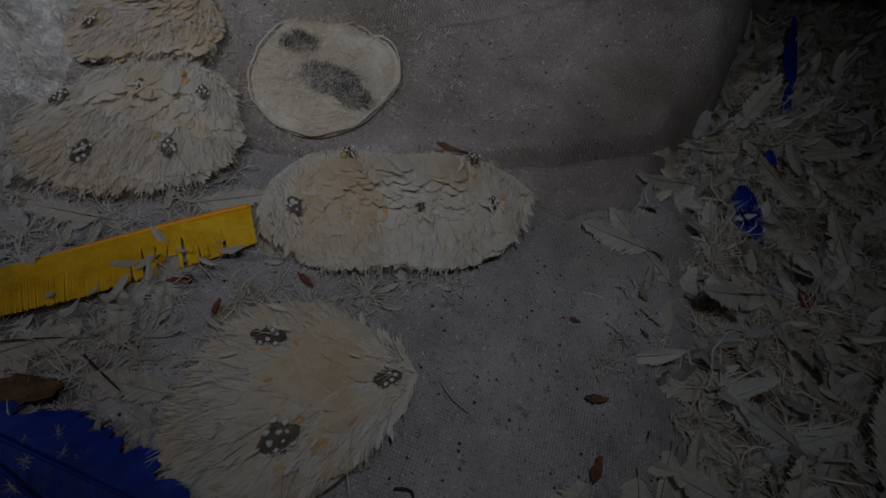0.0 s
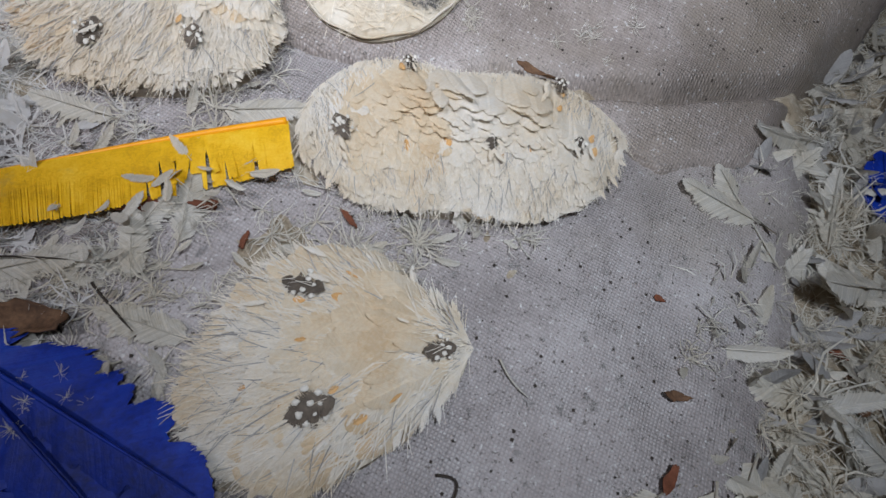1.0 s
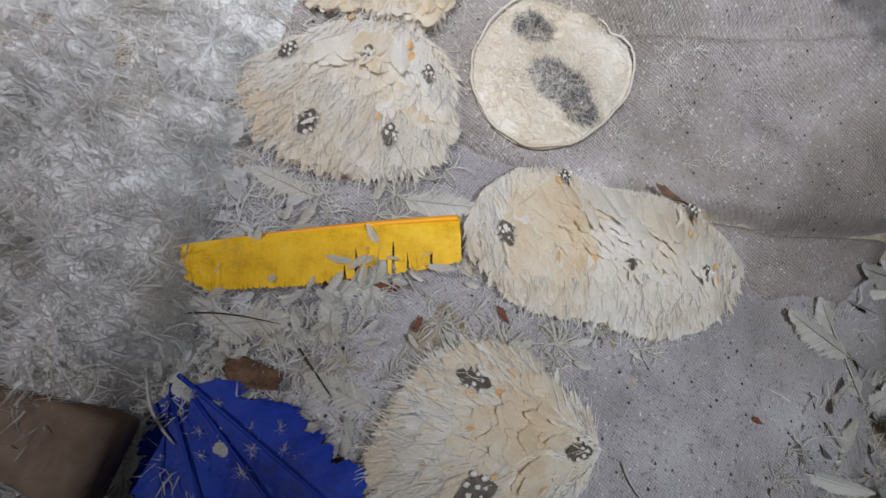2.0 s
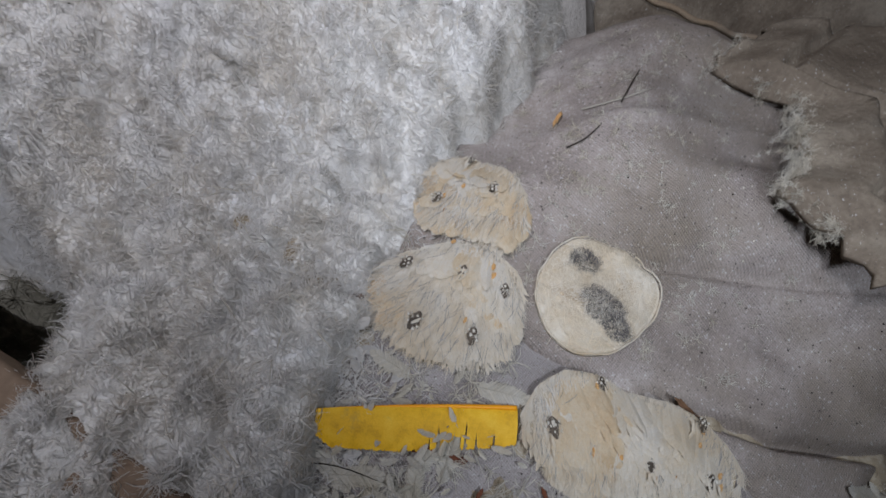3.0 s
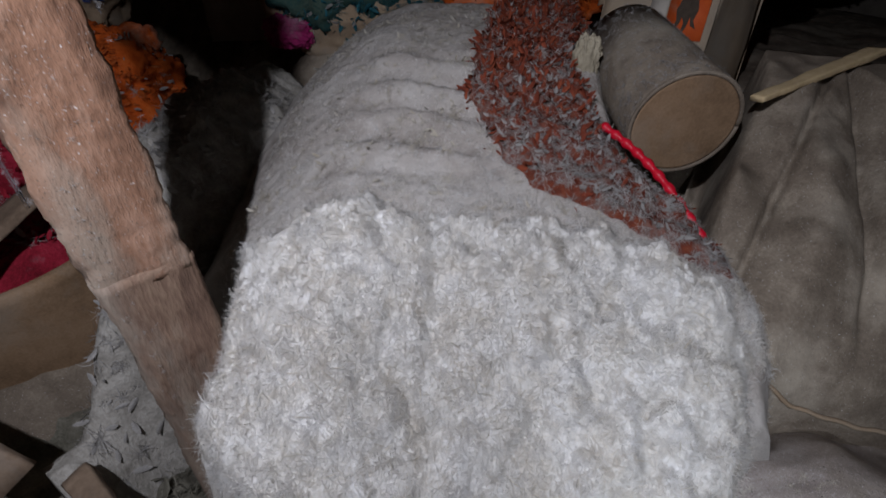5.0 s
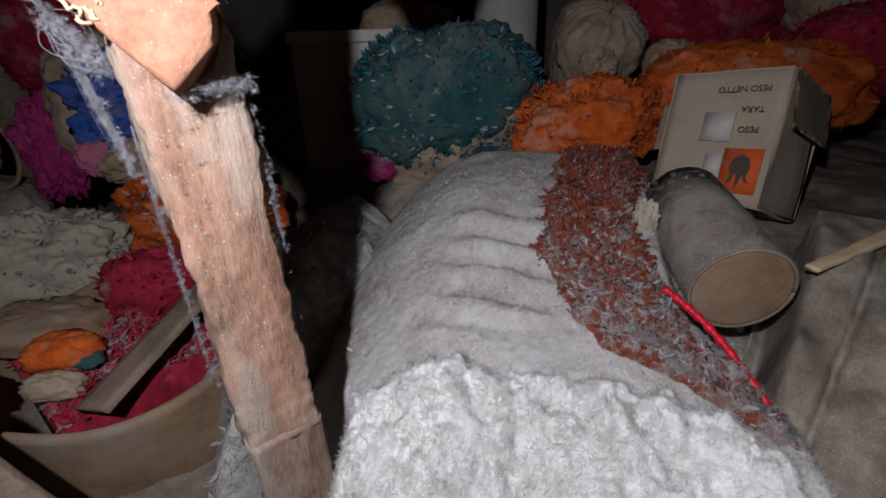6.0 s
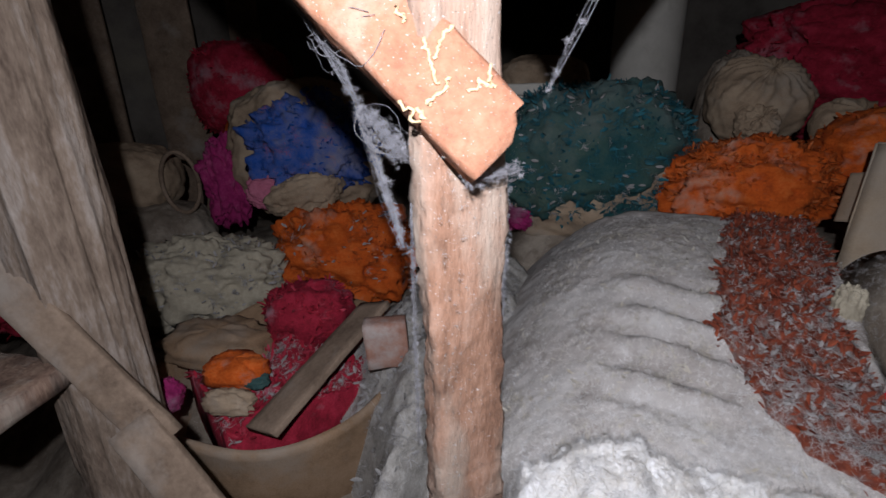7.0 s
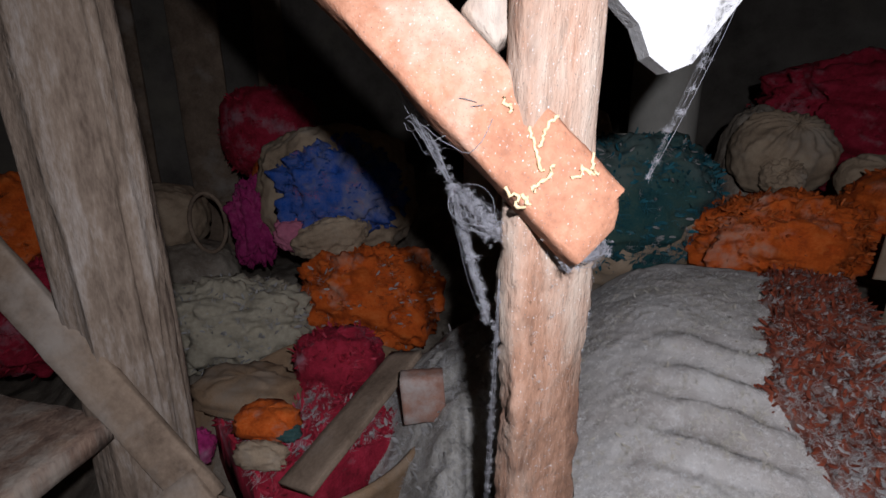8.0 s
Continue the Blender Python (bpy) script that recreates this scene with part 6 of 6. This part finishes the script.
def stamp(words, u_right, h_top, size):
    """Black stencilled words on the front of the box, which stands on its head."""
    curve = bpy.data.curves.new("stencil", "FONT")
    curve.body, curve.size, curve.extrude, curve.align_x = words, size, 0.0004, "LEFT"
    ob = new("stencil_source", curve)
    bpy.context.view_layer.update()
    me = bpy.data.meshes.new_from_object(ob.evaluated_get(bpy.context.evaluated_depsgraph_get()))
    bpy.data.objects.remove(ob)
    me.name = "stencilled_words"
    o_ = c0 + BX * u_right + BU * h_top + BN * 0.0125
    m_ = Matrix(((-BX[0], -BU[0], BN[0], o_[0]), (-BX[1], -BU[1], BN[1], o_[1]), (-BX[2], -BU[2], BN[2], o_[2]), (0, 0, 0, 1)))
    me.transform(m_)
    me.materials.clear()
    me.materials.append(M_INK)
    under(new("stencilled_words", me), carton)["label"] = "faded black stencilled words"


stamp("PESO NETTO", lu + 0.085, lh + 0.185, 0.025)
stamp("TARA", lu + 0.080, lh + 0.125, 0.025)
stamp("PESO", lu + 0.078, lh + 0.065, 0.025)

# fibre roll with its pale end
ax_ = np.array((-0.52, 0.84, 0.16))
ax_ /= np.linalg.norm(ax_)
c1 = np.array((-0.545, 1.151, 0.912))
roll = holder("fibre_drum", "dust-covered fibre drum lying with its brown end outward", "drum", place=tuple((c1 + ax_ * 0.2 - np.array((0, 0, 0.11))).tolist()))
v, f = tube([c1 + ax_ * t_ for t_ in (0.004, 0.01, 0.2, 0.42)], [0.108, 0.112, 0.114, 0.112], 40)
under(solid("barrel", v, f, M_CANVAS), roll)
v, f = tube([c1 + ax_ * t_ for t_ in (-0.008, -0.004, 0.012, 0.016)], [0.112, 0.117, 0.117, 0.113], 40)
s1_ = np.cross(ax_, (0, 0, 1.0))
s1_ /= np.linalg.norm(s1_)
s2_ = np.cross(s1_, ax_)
th = np.linspace(0, 2 * np.pi, 41)
v, f = tube([c1 - ax_ * 0.004 + 0.110 * (np.cos(t_) * s1_ + np.sin(t_) * s2_) for t_ in th], 0.0045, 8)
under(solid("rim", v, f, M_CANVAS), roll)["label"] = "rolled grey rim"
v, f = tube([c1 - ax_ * 0.0055, c1 - ax_ * 0.005, c1 + ax_ * 0.004], [0.100, 0.105, 0.107], 40)
under(solid("end_disc", v, f, M_TAN), roll)["label"] = "brown fibre end"
bt, ba = rng.uniform(0.0, 0.42, 900), rng.uniform(-0.3, 3.4, 900)
bn = np.cos(ba)[:, None] * s1_ + np.sin(ba)[:, None] * s2_
v, f, uv = strew(TUFTS, c1 + bt[:, None] * ax_ + 0.113 * bn, bn, rng.uniform(0, 6.28, 900), 0 * bt, rng.uniform(0.005, 0.014, 900))
o = under(solid("dust_fluff", v, f, M_GREYDOWN, uv=uv), roll)
o["kind"] = "stuff"
tagged(blob("fluff_lump", (-0.80, 1.27, 0.985), (0.030, 0.028, 0.055), (0, 0, 40), M_FLUFF, wrinkle=0.15, scale=4), "yellowish fluff lump at the edge of the rust feathers", "fluff")
v, f = timber((-0.433, 1.235, 0.962), (-0.225, 1.56, 1.028), (0.84, -0.5, 0.1), 0.028, 0.010, 40, 0.0022, 51, 1.5)
tagged(solid("wood_splinter", v, f, M_CRUMB), "long pale splinter of wood on the canvas sack", "splinter")

# ---- the left side: log post, planks, basket of red feathers and bags ----
n_, k_ = 220, 110
rings = []
th = np.linspace(0, 2 * np.pi, k_, endpoint=False)
for i in range(n_):
    zz = 2.8 * i / (n_ - 1)
    cx, cy = -1.925 - 0.012 * zz, -0.125 + 0.01 * math.sin(zz * 2)
    q = np.stack([np.cos(th), np.sin(th), 0 * th + zz], -1)
    peel = step(fbm(q * (1.6, 1.6, 1.0), 2.6, 3, 93) * 3 + 0.2)
    rad = 0.098 + 0.007 * fbm(q * (1, 1, 0.5), 3.0, 2, 91) + 0.005 * fbm(q * (5, 5, 0.8), 2.2, 3, 92) + 0.006 * peel + 0.0025 * fbm(q * (12, 12, 3), 2.0, 2, 94)
    rings.append(np.stack([cx + rad * np.cos(th), cy + rad * np.sin(th), 0 * th + zz], -1))
v, f = loft(None, rings)
tagged(solid("log_post", v, f, M_BARK), "thick weathered round log post", "post")
v, f = timber((-2.10, -0.36, 1.36), (-1.66, -0.05, 0.78), (0.3, 0.75, 0.5), 0.085, 0.022, 20, 0.002, 61)
tagged(solid("plank", v, f, M_OLDWOOD), "dusty plank leaning across the log post", "plank", "planks by the log post")
v, f = timber((-1.70, -0.10, 0.83), (-1.36, 0.08, 0.40), (0.3, 0.75, 0.5), 0.10, 0.022, 20, 0.003, 62)
tagged(solid("plank", v, f, M_OLDWOOD), "dusty grey plank slanting down to the floor", "plank", "planks by the log post")
v, f = timber((-2.35, -0.62, 0.86), (-1.80, -0.25, 0.90), (-0.55, 0.8, 0.1), 0.22, 0.045, 20, 0.004, 63)
tagged(solid("plank", v, f, M_WOOD), "broad board with an orange sawn edge", "plank", "planks by the log post")
v, f = timber((-1.30, 0.150, 0.383), (-0.29, 0.062, 0.380), (0, 1, 0.3), 0.046, 0.026, 60, 0.0025, 64)
tagged(solid("plank", v, f, M_OLDWOOD), "narrow dusty batten lying in front of the bale", "plank", "planks by the log post")

bc = np.array((-2.11, 0.37))
basket = holder("round_basket", "round tan fibre tub heaped with crimson and orange feathers", "basket", place=(float(bc[0]), float(bc[1]), 0.0))
th = np.linspace(0, 2 * np.pi, 64, endpoint=False)
rings = []
for rad, z in ((0.36, 0.02), (0.40, 0.3), (0.425, 0.56), (0.43, 0.585), (0.415, 0.595), (0.40, 0.58), (0.375, 0.3), (0.34, 0.05)):
    wob = 1 + 0.02 * np.sin(3 * th + 1) + 0.012 * np.sin(7 * th)
    zt = z + (0.035 * np.sin(th * 1 - 0.6) + 0.01 * np.sin(5 * th) if z > 0.5 else 0)
    rings.append(np.stack([bc[0] + rad * wob * np.cos(th), bc[1] + rad * wob * np.sin(th), 0 * th + zt], -1))
v, f = loft(None, rings)
under(solid("tub_wall", v, f, M_TAN), basket)


def tub_z(x, y):
    d = np.hypot(x - bc[0], y - bc[1]) / 0.40
    return 0.50 + 0.10 * np.clip(1 - d * d, -0.2, 1) + 0.03 * flat_noise(x, y, 9, 3, 95) + 0.012 * flat_noise(x, y, 30, 2, 96)


feathers_red = mound("crimson_plumage", tub_z, bc[0] - 0.265, bc[0] + 0.265, bc[1] - 0.265, bc[1] + 0.265, 0.012, 0.3, M_RED)
under(feathers_red, basket)
for nm, cc, rr_, m_, sd_ in (("orange_plumage", (-2.05, 0.20, 0.64), (0.10, 0.07, 0.05), M_ORANGE, 1), ("magenta_plumage", (-2.06, -0.01, 0.64), (0.055, 0.05, 0.05), M_PINK, 2), ("crimson_plumage", (-2.20, 0.52, 0.68), (0.15, 0.13, 0.11), M_RED, 3), ("beige_cloth", (-1.95, 0.14, 0.61), (0.08, 0.04, 0.035), M_BEIGE, 4), ("teal_plumage", (-1.97, 0.23, 0.63), (0.04, 0.03, 0.02), M_TEAL, 5), ("beige_cloth", (-2.32, 0.22, 0.60), (0.20, 0.13, 0.07), M_TAN, 6)):
    under(blob(nm, cc, rr_, (0, 0, 40), m_, wrinkle=0.14, scale=4, seed=30 + sd_, n=(40, 24)), basket)
fx, fy = rng.uniform(-0.26, 0.26, 500) + bc[0], rng.uniform(-0.26, 0.26, 500) + bc[1]
v, f, uv = strew(TUFTS + PLUMES, np.column_stack([fx, fy, tub_z(fx, fy) + 0.006]), np.tile((0.2, -0.2, 1.0), (500, 1)), rng.uniform(0, 6.28, 500), rng.uniform(0, 0.4, 500), rng.uniform(0.012, 0.04, 500))
o = under(solid("white_dust_fluff", v, f, M_GREYDOWN, uv=uv), basket)
o["kind"] = "stuff"
v, f = timber((-1.775, 0.17, 0.60), (-1.965, 0.67, 0.75), (0.85, 0.35, 0.35), 0.145, 0.022, 20, 0.002, 71)
tagged(solid("plank", v, f, M_OLDWOOD), "grey plank lying across the tub", "plank", "planks on the tub")
v, f = timber((-1.745, 0.50, 0.755), (-1.67, 0.60, 0.765), (0.1, 0.2, 1.0), 0.15, 0.07, 12, 0.003, 72)
tagged(solid("wood_block", v, f, shade("reddish_wood", [rgb("7a5648"), rgb("9c7664")], 20, 0.85, 0.4, 200, dust=0.3, dust_colour=rgb("a09890"))), "reddish wooden block on the plank", "block")


def dump_z(x, y):
    across, along = 0.928 * (x + 1.55) + 0.371 * (y - 0.36), -0.371 * (x + 1.55) + 0.928 * (y - 0.36)
    base = 0.38 - 0.30 * step((-1.38 - x) / 0.18) * step((0.46 - y) / 0.16)
    return base + 0.30 * np.exp(-((across - 0.08 * step((0.4 - along) / 0.3)) / (0.12 + 0.19 * step(along / 0.5))) ** 2) * step((along + 0.22) / 0.2) + 0.28 * np.clip(along, 0, 0.6) - 0.26 * step((across - 0.10) / 0.14) * step((0.75 - y) / 0.3) + 0.03 * flat_noise(x, y, 10, 3, 97) + 0.01 * flat_noise(x, y, 40, 2, 98)


dump = mound("dusty_feather_heap", dump_z, -2.05, -1.12, 0.12, 1.25, 0.014, 0.0, M_DEBRIS)
tagged(dump, "dusty grey feather heap between the tub and the post", "feathers", kind="stuff")


def dim_z(x, y):
    return 0.175 + 0.06 * flat_noise(x, y, 5, 3, 101) + 0.02 * flat_noise(x, y, 22, 3, 102) + 0.02 * flat_noise(x, y, 11, 2, 103)


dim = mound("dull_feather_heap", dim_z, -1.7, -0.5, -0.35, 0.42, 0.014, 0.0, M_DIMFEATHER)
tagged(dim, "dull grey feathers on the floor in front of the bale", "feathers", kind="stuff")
strewn("feather_scatter", "dusty white fluff between the tub and the post", dump_z, 2200, (-1.95, -1.15, 0.2, 1.15), TUFTS + PLUMES, 0.012, 0.04, M_GREYDOWN)
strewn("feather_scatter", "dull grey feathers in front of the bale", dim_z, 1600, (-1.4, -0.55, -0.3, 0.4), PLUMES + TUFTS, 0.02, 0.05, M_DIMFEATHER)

orange_left = sack("orange_feather_sack", "bright orange feathers bulging from an open sack", (-2.72, 0.98, 0.66), (0.34, 0.26, 0.24), 55, M_ORANGE, seed=41, wrinkle=0.2, scale=4)
fluff_sack = sack("grey_fluff_sack", "grey-beige fluffy sack with a frayed mouth", (-2.95, 0.36, 0.60), (0.36, 0.24, 0.20), 55, M_FLUFF, seed=42, wrinkle=0.16, scale=4)
bag = holder("blue_feather_bag", "tan bag spilling blue and pink feathers", "sack", place=(-3.05, 1.0, 0.8))
under(blob("bag_cloth", (-3.12, 1.02, 1.15), (0.42, 0.22, 0.36), (0, 0, 55), M_BEIGE, wrinkle=0.08, seed=43), bag)
under(blob("blue_plumage", (-2.99, 0.97, 1.18), (0.30, 0.18, 0.24), (0, -12, 55), M_BLUEMIX, wrinkle=0.22, scale=4, seed=44), bag)
under(blob("cloth_fold", (-2.93, 0.86, 0.96), (0.20, 0.12, 0.10), (0, -14, 55), M_BEIGE, wrinkle=0.12, scale=3, seed=45), bag)
under(blob("pink_plumage", (-3.05, 0.74, 0.97), (0.12, 0.09, 0.09), (0, 0, 55), shade("pale_pink_feather", [rgb("a05468"), rgb("c07488")], 16, 0.85, 0.4, 160), wrinkle=0.12, seed=46), bag)
sack("magenta_feather_sack", "magenta feathers pressed between two sacks", (-3.35, 0.62, 0.98), (0.12, 0.10, 0.22), 55, M_PINK, seed=47, wrinkle=0.25)
sack("crimson_feather_sack", "dark red sack at the back wall", (-3.95, 0.98, 1.45), (0.32, 0.26, 0.30), 55, M_RED, seed=48)
sack("orange_feather_sack", "dull orange sack below the dark red one", (-3.72, 0.98, 1.10), (0.22, 0.2, 0.26), 55, M_ORANGE, seed=49)
sack("orange_feather_sack", "orange-red feather sack behind the log post", (-3.30, -0.38, 1.13), (0.26, 0.2, 0.2), 70, M_ORANGE, seed=50, wrinkle=0.12)
sack("crimson_feather_sack", "dark crimson sack behind the log post", (-3.15, -0.30, 0.78), (0.28, 0.22, 0.24), 70, M_RED, seed=51, wrinkle=0.12)
sack("beige_sack", "brownish sack in the shade behind the log post", (-3.9, 0.22, 0.98), (0.28, 0.22, 0.2), 60, M_BEIGE, seed=52)
sack("beige_sack", "brownish sack in the shade behind the log post", (-3.75, 0.25, 0.62), (0.36, 0.26, 0.24), 60, M_CANVAS, seed=53)
v, f = tube([(-3.55 + 0.10 * math.cos(t_) * 0.6, 0.42 + 0.10 * math.cos(t_) * 0.8, 0.98 + 0.17 * math.sin(t_)) for t_ in np.linspace(0, 2 * np.pi, 40)], 0.012, 8)
tagged(solid("hoop", v, f, M_OLDWOOD), "thin grey hoop leaning on the sacks", "hoop")
for k, (x0, y0, x1, y1, w_) in enumerate(((-4.6, 0.75, -4.65, 0.72, 0.34), (-4.7, 0.25, -4.72, 0.24, 0.30), (-4.5, 1.25, -4.55, 1.22, 0.22))):
    v, f = timber((x0, y0, 0.3), (x1, y1, 2.79), (0.55, 0.83, 0), w_, 0.03, 16, 0.004, 81 + k)
    tagged(solid("upright_plank", v, f, M_OLDWOOD), "grey upright plank at the back of the attic", "plank", "upright planks")
for k in range(6):
    v, f = timber((-5.2, -1.4 + k * 1.2, 2.70), (1.7, -1.4 + k * 1.2, 2.70), (0, 1, 0), 0.12, 0.16, 20, 0.006, 90 + k)
    tagged(solid("roof_beam", v, f, M_OLDWOOD), "dark rough roof beam", "beam", "roof beams")


# plumes standing out of the dyed feather sacks
for thing, center, radii, rz, cnt, m_, front in (
    (orange_left, (-2.72, 0.98, 0.66), (0.34, 0.26, 0.24), 55, 700, P_ORANGE, (0.7, -0.5, 0.4)),
    (orange_right, (-1.28, 2.02, 1.10), (0.29, 0.20, 0.17), 43, 450, P_ORANGE, FRONT),
    (basket, (-2.20, 0.52, 0.68), (0.15, 0.13, 0.11), 40, 350, P_RED, (0.7, -0.5, 0.5)),
    (bag, (-2.99, 0.97, 1.18), (0.30, 0.18, 0.24), 55, 500, P_BLUE, (0.7, -0.5, 0.4)),
    (orange_left, (-2.72, 0.98, 0.66), (0.345, 0.265, 0.245), 55, 200, M_GREYDOWN, (0.7, -0.5, 0.5)),
    (fluff_sack, (-2.95, 0.36, 0.60), (0.36, 0.24, 0.20), 55, 500, M_GREYDOWN, (0.7, -0.5, 0.5)),
    (teal, (-1.87, 1.80, 1.17), (0.425, 0.265, 0.315), 43, 220, M_GREYDOWN, FRONT)):
    fluffy(thing, np.array(center), np.array(radii), rz, cnt, m_, 0.015, 0.04, front)
fx, fy = rng.uniform(-0.26, 0.26, 1500) + bc[0], rng.uniform(-0.26, 0.26, 1500) + bc[1]
v, f, uv = strew(PLUMES, np.column_stack([fx, fy, tub_z(fx, fy) + 0.003]), np.tile((0.2, -0.2, 1.0), (1500, 1)), rng.uniform(0, 6.28, 1500), rng.uniform(0, 0.6, 1500), rng.uniform(0.015, 0.04, 1500))
o = under(solid("crimson_plumage", v, f, P_RED, uv=uv), basket)
o["kind"] = "stuff"
